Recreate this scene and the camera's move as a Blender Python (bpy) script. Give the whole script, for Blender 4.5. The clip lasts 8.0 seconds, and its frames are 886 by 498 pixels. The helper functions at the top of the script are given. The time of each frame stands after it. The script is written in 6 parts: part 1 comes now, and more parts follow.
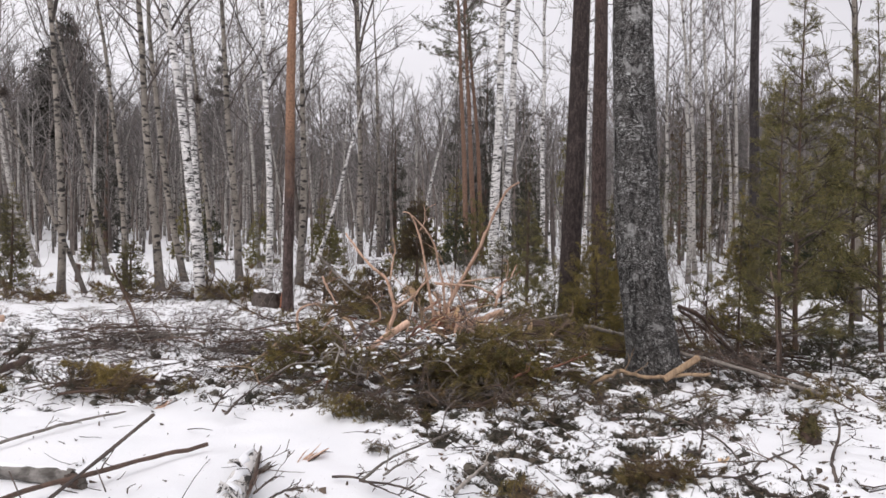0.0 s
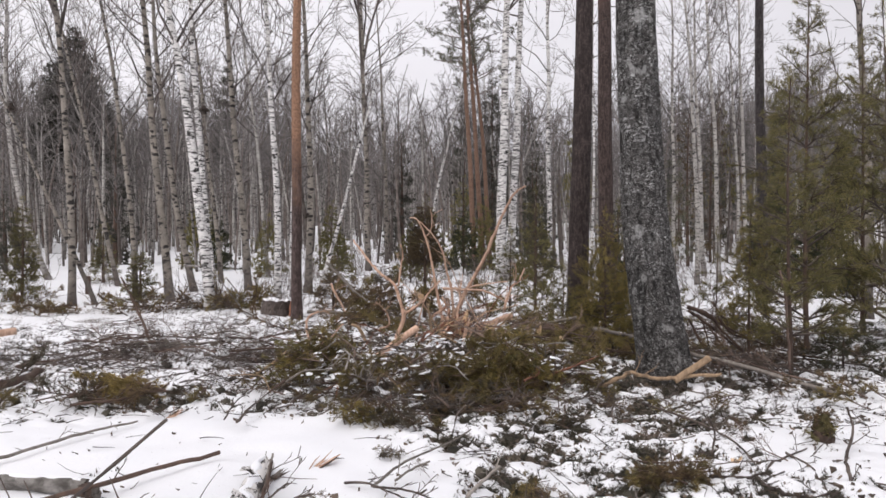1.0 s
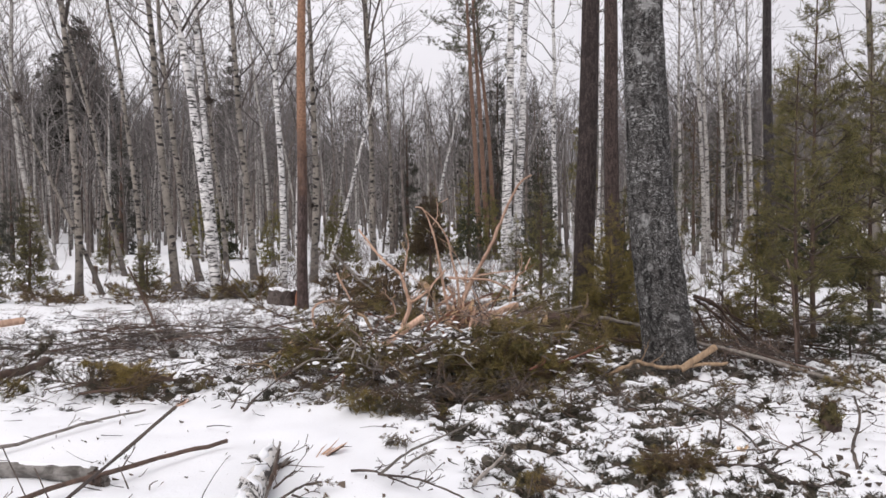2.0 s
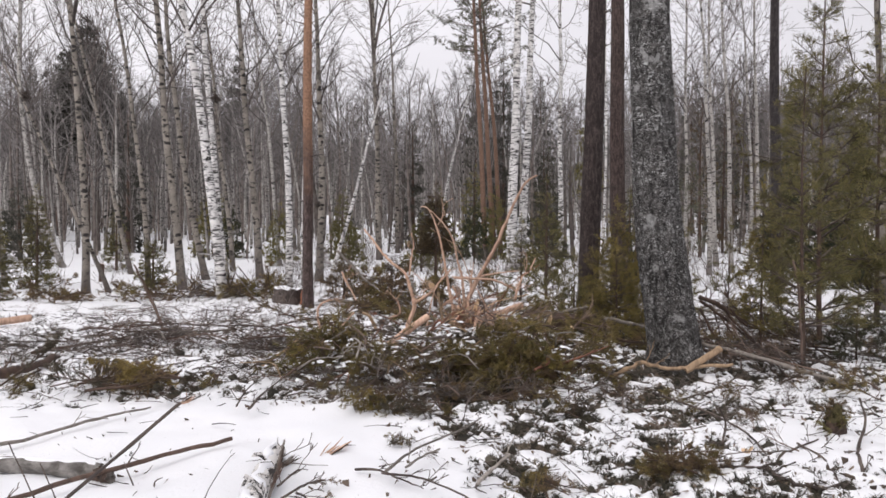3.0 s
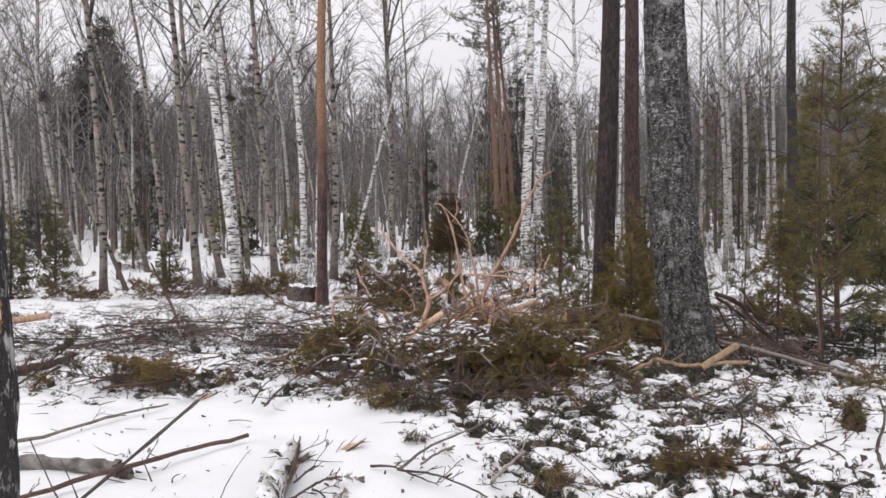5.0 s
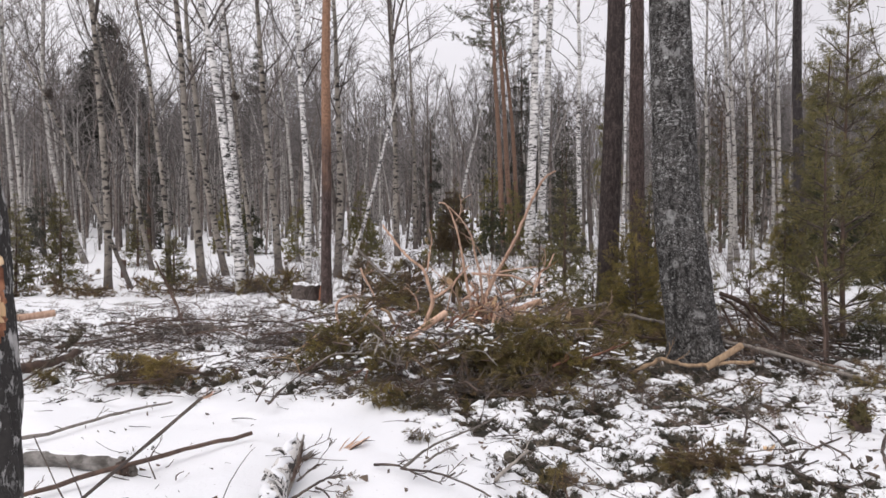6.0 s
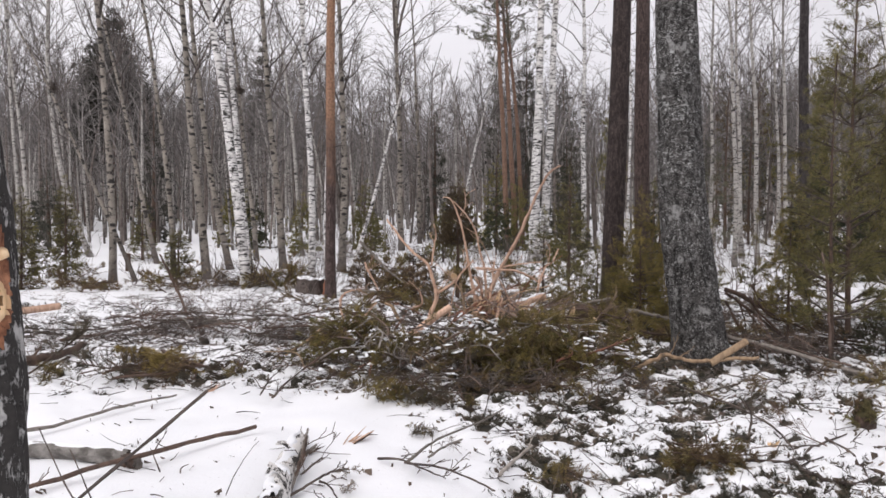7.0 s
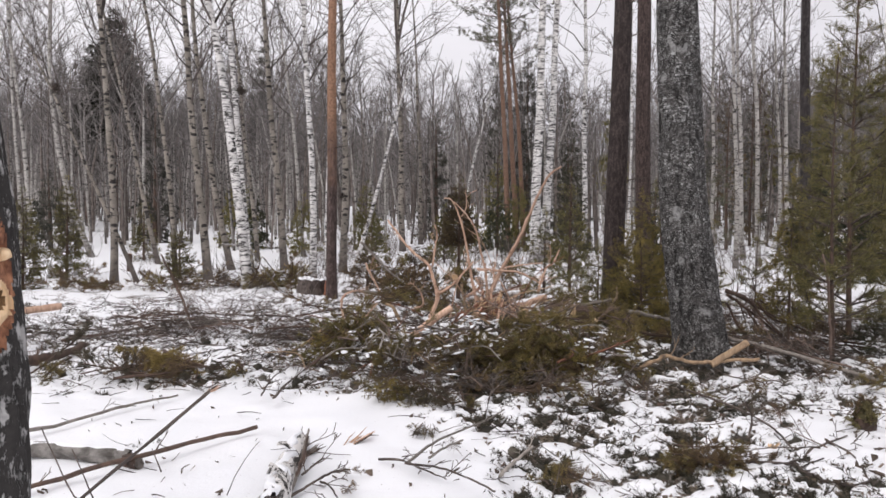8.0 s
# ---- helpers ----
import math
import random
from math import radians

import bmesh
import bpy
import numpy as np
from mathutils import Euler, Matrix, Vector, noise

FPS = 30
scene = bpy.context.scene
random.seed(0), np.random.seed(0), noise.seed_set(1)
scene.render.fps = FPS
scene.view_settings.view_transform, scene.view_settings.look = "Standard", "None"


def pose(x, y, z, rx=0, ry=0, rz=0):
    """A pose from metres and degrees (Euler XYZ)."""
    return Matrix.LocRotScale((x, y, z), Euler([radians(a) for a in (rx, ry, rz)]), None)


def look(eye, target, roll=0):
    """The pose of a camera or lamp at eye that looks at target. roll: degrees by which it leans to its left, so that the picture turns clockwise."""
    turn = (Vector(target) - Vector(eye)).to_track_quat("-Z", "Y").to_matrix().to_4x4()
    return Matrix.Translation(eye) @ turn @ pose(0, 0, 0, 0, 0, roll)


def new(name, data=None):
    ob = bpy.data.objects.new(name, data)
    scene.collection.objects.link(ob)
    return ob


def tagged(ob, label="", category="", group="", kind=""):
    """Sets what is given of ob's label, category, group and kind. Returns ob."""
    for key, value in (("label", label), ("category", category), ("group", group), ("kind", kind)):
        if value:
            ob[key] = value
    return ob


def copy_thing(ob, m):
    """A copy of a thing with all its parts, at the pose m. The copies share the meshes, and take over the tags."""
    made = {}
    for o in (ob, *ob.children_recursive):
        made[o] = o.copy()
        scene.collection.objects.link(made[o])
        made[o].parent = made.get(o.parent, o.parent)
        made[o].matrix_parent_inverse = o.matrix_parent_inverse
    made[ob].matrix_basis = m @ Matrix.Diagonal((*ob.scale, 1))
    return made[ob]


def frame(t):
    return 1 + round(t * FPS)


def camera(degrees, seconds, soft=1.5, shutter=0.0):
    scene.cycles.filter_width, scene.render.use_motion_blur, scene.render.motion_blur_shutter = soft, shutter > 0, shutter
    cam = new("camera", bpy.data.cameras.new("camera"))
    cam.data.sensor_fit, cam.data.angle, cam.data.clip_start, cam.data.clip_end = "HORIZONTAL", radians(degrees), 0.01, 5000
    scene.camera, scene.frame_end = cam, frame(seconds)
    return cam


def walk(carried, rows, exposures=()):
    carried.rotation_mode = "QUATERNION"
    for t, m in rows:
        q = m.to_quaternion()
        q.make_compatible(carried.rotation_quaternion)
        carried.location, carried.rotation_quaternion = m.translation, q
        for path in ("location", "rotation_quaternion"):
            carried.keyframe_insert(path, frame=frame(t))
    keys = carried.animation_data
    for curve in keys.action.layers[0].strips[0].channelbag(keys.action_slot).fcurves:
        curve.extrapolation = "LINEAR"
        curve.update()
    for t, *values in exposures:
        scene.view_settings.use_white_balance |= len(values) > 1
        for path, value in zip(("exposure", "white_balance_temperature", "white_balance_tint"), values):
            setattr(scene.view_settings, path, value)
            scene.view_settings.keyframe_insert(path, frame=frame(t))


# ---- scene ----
cam = camera(64.3, 8.0, soft=1.55)
PATH = [
    (0, (0.024, -0.04, 1.605), (0.019, 1.959, 1.544), 0.7),
    (0.5, (0.017, -0.049, 1.598), (-0.014, 1.95, 1.546), -0.1),
    (1, (0.026, -0.05, 1.597), (-0.001, 1.949, 1.552), -0.4),
    (1.5, (0.02, -0.045, 1.603), (-0.003, 1.954, 1.547), -0.3),
    (2, (0.02, -0.047, 1.592), (-0.022, 1.952, 1.518), -0.5),
    (2.2, (0.02, -0.047, 1.592), (-0.029, 1.952, 1.508), -0.35),
    (3.3, (0.025, -0.052, 1.589), (-0.035, 1.946, 1.517), -0.15),
    (3.5, (0.025, -0.052, 1.589), (-0.036, 1.946, 1.511), -0.0),
    (4, (0.018, -0.052, 1.596), (-0.071, 1.944, 1.512), -0.4),
    (4.5, (0.022, -0.055, 1.592), (-0.069, 1.942, 1.51), -0.5),
    (4.7, (0.022, -0.055, 1.592), (-0.072, 1.942, 1.51), -0.5),
    (5.8, (0.02, -0.048, 1.589), (-0.083, 1.947, 1.505), -0.35),
    (6, (0.02, -0.047, 1.589), (-0.088, 1.948, 1.504), -0.3),
    (6.5, (0.018, -0.044, 1.587), (-0.095, 1.951, 1.489), -0.1),
    (7, (0.015, -0.04, 1.587), (-0.104, 1.954, 1.487), -0.1),
    (7.5, (0.015, -0.042, 1.592), (-0.11, 1.951, 1.484), 0.0),
    (8, (0.016, -0.049, 1.59), (-0.106, 1.945, 1.492), 0.0),
]
walk(cam, [(t, look(eye, target, roll)) for t, eye, target, roll in PATH], [(0.0, -0.03, 6600, 13), (8.0, -0.03, 6600, 13)])

# ---- light ----
world = bpy.data.worlds.new("overcast_sky")
scene.world = world
world.use_nodes = True
wn, wl = world.node_tree.nodes, world.node_tree.links
wn.clear()
sky = wn.new("ShaderNodeTexSky")
sky.sky_type, sky.sun_disc = "NISHITA", False
sky.sun_elevation, sky.sun_rotation = radians(48), radians(-35)
sky.air_density, sky.dust_density = 1.0, 6.0
pale = wn.new("ShaderNodeHueSaturation")
pale.inputs["Saturation"].default_value = 0.12
wl.new(sky.outputs[0], pale.inputs["Color"])
cloud_tc = wn.new("ShaderNodeTexCoord")
cloud_map = wn.new("ShaderNodeMapping")
cloud_map.inputs["Scale"].default_value = (1, 1, 2.5)
cloud = wn.new("ShaderNodeTexNoise")
cloud.inputs["Scale"].default_value, cloud.inputs["Detail"].default_value = 2.2, 5
cloud_ramp = wn.new("ShaderNodeMapRange")
cloud_ramp.inputs[1].default_value, cloud_ramp.inputs[2].default_value = 0.3, 0.7
cloud_ramp.inputs[3].default_value, cloud_ramp.inputs[4].default_value = 6.9, 8.3
wl.new(cloud_tc.outputs["Generated"], cloud_map.inputs[0])
wl.new(cloud_map.outputs[0], cloud.inputs["Vector"])
wl.new(cloud.outputs[0], cloud_ramp.inputs[0])
grey = wn.new("ShaderNodeCombineColor")
tint_b = wn.new("ShaderNodeMath")
tint_b.operation = "MULTIPLY"
tint_b.inputs[1].default_value = 1.07
wl.new(cloud_ramp.outputs[0], grey.inputs[0])
wl.new(cloud_ramp.outputs[0], grey.inputs[1])
wl.new(cloud_ramp.outputs[0], tint_b.inputs[0])
wl.new(tint_b.outputs[0], grey.inputs[2])
veil = wn.new("ShaderNodeMix")
veil.data_type = "RGBA"
veil.inputs[0].default_value = 0.85
wl.new(pale.outputs[0], veil.inputs[6])
wl.new(grey.outputs[0], veil.inputs[7])
back = wn.new("ShaderNodeBackground")
back.inputs["Strength"].default_value = 0.116
wl.new(veil.outputs[2], back.inputs["Color"])
wl.new(back.outputs[0], wn.new("ShaderNodeOutputWorld").inputs[0])

sun = new("sun", bpy.data.lights.new("sun", "SUN"))
sun.data.energy, sun.data.angle, sun.data.color = 1.6, radians(50), (1.0, 0.97, 0.93)
sun.matrix_world = look((-6, -9, 14), (0, 0, 0))

# ---- materials ----


class Nodes:
    """A short way to wire a procedural surface."""

    def __init__(self, name, rough=0.85):
        self.mat = bpy.data.materials.new(name)
        self.mat.use_nodes = True
        self.n, self.l = self.mat.node_tree.nodes, self.mat.node_tree.links
        self.p = self.n["Principled BSDF"]
        self.p.inputs["Roughness"].default_value = rough
        self.p.inputs["Specular IOR Level"].default_value = 0.25

    def add(self, kind):
        return self.n.new("ShaderNode" + kind)

    def coords(self, scale=(1, 1, 1), wander=True):
        tc, mp = self.add("TexCoord"), self.add("Mapping")
        mp.inputs["Scale"].default_value = scale
        if wander:
            info, mul, put = self.add("ObjectInfo"), self.add("Math"), self.add("VectorMath")
            mul.operation, mul.inputs[1].default_value = "MULTIPLY", 37.0
            self.l.new(info.outputs["Random"], mul.inputs[0])
            self.l.new(tc.outputs["Object"], put.inputs[0])
            self.l.new(mul.outputs[0], put.inputs[1])
            self.l.new(put.outputs[0], mp.inputs[0])
        else:
            self.l.new(tc.outputs["Object"], mp.inputs[0])
        return mp.outputs[0]

    def noise(self, vec, scale, detail=4, rough=0.55, distort=0.0):
        t = self.add("TexNoise")
        for key, v in (("Scale", scale), ("Detail", detail), ("Roughness", rough), ("Distortion", distort)):
            t.inputs[key].default_value = v
        self.l.new(vec, t.inputs["Vector"])
        return t.outputs[0]

    def cells(self, vec, scale, feature="F1"):
        t = self.add("TexVoronoi")
        t.feature = feature
        t.inputs["Scale"].default_value = scale
        self.l.new(vec, t.inputs["Vector"])
        return t.outputs["Distance"]

    def ramp(self, val, lo, hi, a=0.0, b=1.0):
        m = self.add("MapRange")
        m.interpolation_type = "SMOOTHSTEP"
        self.l.new(val, m.inputs[0])
        for i, v in enumerate((lo, hi, a, b)):
            m.inputs[i + 1].default_value = v
        return m.outputs[0]

    def math(self, op, a, b):
        m = self.add("Math")
        m.operation = op
        for i, v in enumerate((a, b)):
            if isinstance(v, (int, float)):
                m.inputs[i].default_value = v
            else:
                self.l.new(v, m.inputs[i])
        return m.outputs[0]

    def mix(self, fac, a, b):
        m = self.add("Mix")
        m.data_type = "RGBA"
        for sock, v in ((0, fac), (6, a), (7, b)):
            if isinstance(v, (int, float)):
                m.inputs[sock].default_value = v
            elif isinstance(v, tuple):
                m.inputs[sock].default_value = (*v, 1)
            else:
                self.l.new(v, m.inputs[sock])
        return m.outputs[2]

    def random_tone(self, col, low=0.7, high=1.25):
        info, hsv = self.add("ObjectInfo"), self.add("HueSaturation")
        self.l.new(self.ramp(info.outputs["Random"], 0, 1, low, high), hsv.inputs["Value"])
        self.l.new(col, hsv.inputs["Color"])
        return hsv.outputs[0]

    def island_tone(self, col, low=0.6, high=1.4):
        geo, hsv = self.add("NewGeometry"), self.add("HueSaturation")
        self.l.new(self.ramp(geo.outputs["Random Per Island"], 0, 1, low, high), hsv.inputs["Value"])
        self.l.new(col, hsv.inputs["Color"])
        return hsv.outputs[0]

    def done(self, col, height=None, strength=0.5, dist=0.02):
        if isinstance(col, tuple):
            self.p.inputs["Base Color"].default_value = (*col, 1)
        else:
            self.l.new(col, self.p.inputs["Base Color"])
        if height is not None:
            b = self.add("Bump")
            b.inputs["Strength"].default_value, b.inputs["Distance"].default_value = strength, dist
            self.l.new(height, b.inputs["Height"])
            self.l.new(b.outputs[0], self.p.inputs["Normal"])
        return self.mat


def birch_bark(name, white=(0.82, 0.80, 0.78), marks=0.51, standing=True):
    m = Nodes(name, 0.7)
    v = m.coords()
    flat = m.coords((5, 5, 26))
    blot = m.coords((4, 4, 8))
    base = m.mix(m.ramp(m.noise(v, 3, 5), 0.35, 0.7), white, tuple(c * 0.72 for c in white))
    dash = m.ramp(m.noise(flat, 1.0, 6, 0.7, 0.35), marks, marks + 0.06)
    scar = m.ramp(m.noise(blot, 1.3, 6, 0.7, 0.6), 0.545, 0.61)
    col = m.mix(dash, base, (0.05, 0.045, 0.042))
    col = m.mix(scar, col, (0.035, 0.032, 0.03))
    if not standing:
        return m.done(col, scar, 0.4, 0.01)
    sep, tc = m.add("SeparateXYZ"), m.add("TexCoord")
    m.l.new(tc.outputs["Object"], sep.inputs[0])
    foot = m.ramp(m.math("ADD", sep.outputs["Z"], m.math("MULTIPLY", m.noise(m.coords((9, 9, 4)), 1, 5), 1.6)), 0.55, 1.5, 0.7, 0.0)
    col = m.mix(foot, col, m.mix(m.noise(v, 30, 4), (0.05, 0.042, 0.038), (0.13, 0.11, 0.10)))
    return m.done(col, scar, 0.4, 0.01)


def aspen_bark(name, tone=(0.33, 0.295, 0.255)):
    m = Nodes(name, 0.85)
    v = m.coords()
    blot = m.coords((6, 6, 12))
    fine = m.coords((14, 14, 40))
    base = m.mix(m.ramp(m.noise(v, 2.5, 5), 0.3, 0.7), tone, tuple(c * 0.55 for c in tone))
    knot = m.ramp(m.cells(blot, 0.62), 0.24, 0.36, 1.0, 0.0)
    dash = m.ramp(m.noise(fine, 1, 3), 0.6, 0.66)
    scar = m.ramp(m.noise(blot, 1.1, 4, 0.6, 0.5), 0.555, 0.61)
    col = m.mix(m.math("MULTIPLY", dash, 0.7), base, (0.05, 0.045, 0.04))
    col = m.mix(m.math("MAXIMUM", knot, scar), col, (0.04, 0.036, 0.034))
    sep, tc = m.add("SeparateXYZ"), m.add("TexCoord")
    m.l.new(tc.outputs["Object"], sep.inputs[0])
    foot = m.ramp(m.math("ADD", sep.outputs["Z"], m.math("MULTIPLY", m.noise(m.coords((9, 9, 4)), 1, 5), 1.6)), 0.9, 2.0, 0.8, 0.0)
    col = m.mix(foot, col, m.mix(m.noise(v, 30, 4), (0.05, 0.042, 0.038), (0.13, 0.11, 0.10)))
    return m.done(col, scar, 0.5, 0.015)


def pine_bark(name, turn, low=(0.060, 0.046, 0.043), high=(0.47, 0.265, 0.165)):
    """Brown plated bark that turns to flaky orange above the height turn."""
    m = Nodes(name, 0.9)
    v = m.coords()
    plate = m.coords((26, 26, 7))
    sep, tc = m.add("SeparateXYZ"), m.add("TexCoord")
    m.l.new(tc.outputs["Object"], sep.inputs[0])
    wob = m.math("ADD", sep.outputs["Z"], m.math("MULTIPLY", m.noise(v, 3, 4), 2.2))
    up = m.ramp(wob, turn, turn + 2.0)
    fis = m.ramp(m.noise(plate, 1.0, 6, 0.7, 0.5), 0.38, 0.60)
    speck = m.ramp(m.noise(v, 26, 4), 0.35, 0.7)
    lo = m.mix(fis, tuple(c * 0.6 for c in low), m.mix(speck, low, tuple(c * 1.75 for c in low)))
    hi = m.mix(speck, high, tuple(c * 0.55 for c in high))
    return m.done(m.mix(up, lo, hi), fis, 0.8, 0.02)


def old_bark():
    """Grey, fissured bark crowded with pale lichen flecks."""
    m = Nodes("old_grey_bark", 0.95)
    v = m.coords((1, 1, 1), False)
    tall = m.coords((24, 24, 13), False)
    crack = m.ramp(m.noise(tall, 1, 7, 0.7, 0.8), 0.34, 0.46)
    big = m.ramp(m.noise(v, 4.5, 5, 0.65), 0.36, 0.60)
    base = m.mix(m.ramp(m.noise(v, 16, 6, 0.7), 0.35, 0.7), (0.022, 0.020, 0.019), (0.105, 0.098, 0.093))
    fleck = m.ramp(m.noise(m.coords((1, 1, 1.4), False), 40, 4, 0.65, 1.1), 0.555, 0.61)
    small = m.ramp(m.noise(m.coords((1, 1, 1.7), False), 70, 3, 0.6, 0.8), 0.585, 0.64)
    sep = m.add("SeparateXYZ")
    m.l.new(v, sep.inputs[0])
    high = m.ramp(m.math("ADD", sep.outputs["Z"], m.noise(v, 2.0, 3)), 1.9, 2.9, 0.15, 1.0)
    dash = m.math("MULTIPLY", m.ramp(m.noise(m.coords((13, 13, 42), False), 1, 4, 0.7, 0.6), 0.58, 0.63), high)
    fis = m.ramp(m.noise(m.coords((16, 16, 5), False), 1, 6, 0.75, 0.7), 0.36, 0.47)
    amount = m.ramp(big, 0, 1, 0.35, 1.0)
    col = m.mix(m.math("MULTIPLY", fleck, amount), base, (0.46, 0.46, 0.45))
    col = m.mix(m.math("MULTIPLY", small, amount), col, (0.42, 0.42, 0.41))
    col = m.mix(m.math("MULTIPLY", dash, amount), col, (0.50, 0.50, 0.49))
    col = m.mix(fis, (0.028, 0.025, 0.024), col)
    plate = m.ramp(m.noise(m.coords((5.0, 5.0, 3.6), False), 1, 6, 0.7, 0.4), 0.59, 0.66, 0.0, 0.6)
    col = m.mix(plate, col, m.mix(m.noise(v, 60, 4), (0.22, 0.22, 0.215), (0.58, 0.575, 0.56)))
    deep = m.ramp(m.noise(m.coords((10, 10, 2.4), False), 1, 6, 0.7, 0.6), 0.35, 0.42)
    crack = m.math("MULTIPLY", crack, deep)
    col = m.mix(crack, (0.02, 0.018, 0.017), col)
    return m.done(col, m.math("ADD", m.math("MULTIPLY", crack, 0.7), m.math("MULTIPLY", fleck, 0.3)), 0.9, 0.025)


def charred_bark():
    """Black and chalky white bark of an old birch foot."""
    m = Nodes("black_white_bark", 0.9)
    v = m.coords((1, 1, 1), False)
    tall = m.coords((20, 20, 8), False)
    a = m.ramp(m.noise(tall, 1, 8, 0.75, 0.5), 0.525, 0.575)
    b = m.noise(v, 40, 4)
    col = m.mix(a, m.mix(b, (0.015, 0.014, 0.014), (0.06, 0.055, 0.052)), m.mix(b, (0.16, 0.155, 0.15), (0.55, 0.54, 0.53)))
    return m.done(col, a, 0.9, 0.02)


def wood(name, a, b, stretch=(30, 30, 4), rough=0.75):
    m = Nodes(name, rough)
    v = m.coords(stretch)
    g = m.noise(v, 1, 5, 0.6, 0.3)
    col = m.mix(m.ramp(g, 0.3, 0.7), a, b)
    col = m.mix(m.ramp(m.noise(m.coords(), 7, 4), 0.55, 0.72), col, tuple(c * 0.5 for c in b))
    return m.done(m.random_tone(col, 0.8, 1.2), g, 0.4, 0.01)


def needles(name, a, b):
    m = Nodes(name, 0.6)
    col = m.mix(m.ramp(m.noise(m.coords(), 5, 3), 0.35, 0.65), a, b)
    return m.done(m.random_tone(m.island_tone(col, 0.55, 1.5), 0.8, 1.2))


def twigs(name, a, b):
    m = Nodes(name, 0.85)
    col = m.mix(m.ramp(m.noise(m.coords(), 4, 4), 0.35, 0.65), a, b)
    return m.done(m.island_tone(col, 0.6, 1.4))


def snow_and_litter():
    m = Nodes("snow_over_forest_litter", 0.6)
    at = m.add("Attribute")
    at.attribute_name = "litter"
    v = m.coords((1, 1, 1), False)
    fine = m.noise(v, 26, 7, 0.75)
    fac = m.ramp(m.math("ADD", at.outputs["Fac"], m.math("MULTIPLY", m.math("SUBTRACT", fine, 0.5), 1.1)), 0.46, 0.52)
    snow = m.mix(m.noise(v, 1.3, 5), (0.80, 0.815, 0.85), (0.90, 0.905, 0.92))
    crumbs = m.ramp(m.noise(v, 48, 3, 0.6), 0.70, 0.74)
    snow = m.mix(m.math("MULTIPLY", crumbs, 0.75), snow, (0.16, 0.13, 0.10))
    soil = m.mix(m.ramp(m.noise(v, 9, 6, 0.7), 0.35, 0.65), (0.05, 0.04, 0.032), (0.17, 0.135, 0.10))
    soil = m.mix(m.ramp(m.noise(v, 60, 3), 0.6, 0.68), soil, (0.20, 0.165, 0.12))
    col = m.mix(fac, snow, soil)
    h = m.math("ADD", m.math("MULTIPLY", m.noise(v, 30, 5, 0.6), 0.35), m.math("MULTIPLY", fac, -0.6))
    return m.done(col, h, 0.45, 0.03)


def plain_snow():
    m = Nodes("snow_lumps", 0.6)
    v = m.coords((1, 1, 1), False)
    return m.done(m.mix(m.noise(v, 6, 4), (0.80, 0.815, 0.85), (0.9, 0.905, 0.92)), m.noise(v, 40, 4), 0.3, 0.01)


def backwoods():
    m = Nodes("hazed_wooded_rise", 1.0)
    stem = m.coords((1.6, 1.6, 0.06), False)
    v = m.coords((1, 1, 1), False)
    # Stem colours are lightened to grey: distance haze painted into the wood.
    col = m.mix(m.ramp(m.noise(stem, 1, 5, 0.7), 0.35, 0.65), (0.14, 0.128, 0.124), (0.235, 0.22, 0.215))
    col = m.mix(m.ramp(m.noise(v, 0.12, 4), 0.5, 0.65), col, (0.09, 0.09, 0.075))
    return m.done(col)


BIRCH = birch_bark("birch_bark")
BIRCH_GREY = birch_bark("greyed_birch_bark", (0.46, 0.435, 0.405), 0.55)
BIRCH_LOG = birch_bark("fallen_birch_bark", (0.74, 0.72, 0.70), 0.50, False)
ASPEN = aspen_bark("aspen_bark")
PINE_ORANGE = pine_bark("orange_pine_bark", 3.0, (0.105, 0.076, 0.070), (0.43, 0.25, 0.165))
PINE_FAR = pine_bark("far_orange_pine_bark", 0.6, (0.13, 0.085, 0.07), (0.29, 0.18, 0.13))
PINE_BLACK = pine_bark("dark_grey_pine_bark", 12.0, (0.06, 0.052, 0.052))
PINE_RED = pine_bark("red_brown_pine_bark", 6.6, (0.088, 0.064, 0.058), (0.22, 0.13, 0.095))
PINE_DARK = pine_bark("brown_pine_bark", 7.5)
OLD = old_bark()
CHAR = charred_bark()
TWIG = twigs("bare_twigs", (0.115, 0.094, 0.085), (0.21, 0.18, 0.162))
# Paler and greyer than crown_twigs: the far twigs' colour includes distance haze.
TWIG_HAZED = twigs("hazed_twigs", (0.14, 0.127, 0.122), (0.225, 0.208, 0.20))
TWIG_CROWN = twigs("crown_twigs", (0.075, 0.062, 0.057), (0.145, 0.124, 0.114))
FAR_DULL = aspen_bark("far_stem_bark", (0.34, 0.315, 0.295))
TWIG_RED = twigs("reddish_twigs", (0.12, 0.085, 0.07), (0.20, 0.145, 0.12))
TWIG_DARK = twigs("dark_twigs", (0.055, 0.044, 0.040), (0.125, 0.10, 0.085))
PEELED_OLD = wood("weathered_peeled_wood", (0.37, 0.26, 0.165), (0.21, 0.145, 0.095))
PEELED = wood("peeled_orange_wood", (0.66, 0.46, 0.345), (0.44, 0.275, 0.195))
PALE = wood("fresh_pale_wood", (0.66, 0.50, 0.33), (0.52, 0.34, 0.19))
BROWN = wood("brown_bark", (0.13, 0.085, 0.065), (0.07, 0.05, 0.042), (18, 18, 5))
STUMP_BARK = wood("dark_stump_bark", (0.15, 0.122, 0.11), (0.07, 0.057, 0.052), (16, 16, 5), 0.9)
ROTTEN = wood("rotten_heartwood", (0.30, 0.17, 0.075), (0.09, 0.05, 0.025), (30, 30, 22))
REDBROWN = wood("red_brown_bark", (0.30, 0.13, 0.08), (0.14, 0.07, 0.05), (18, 18, 5))
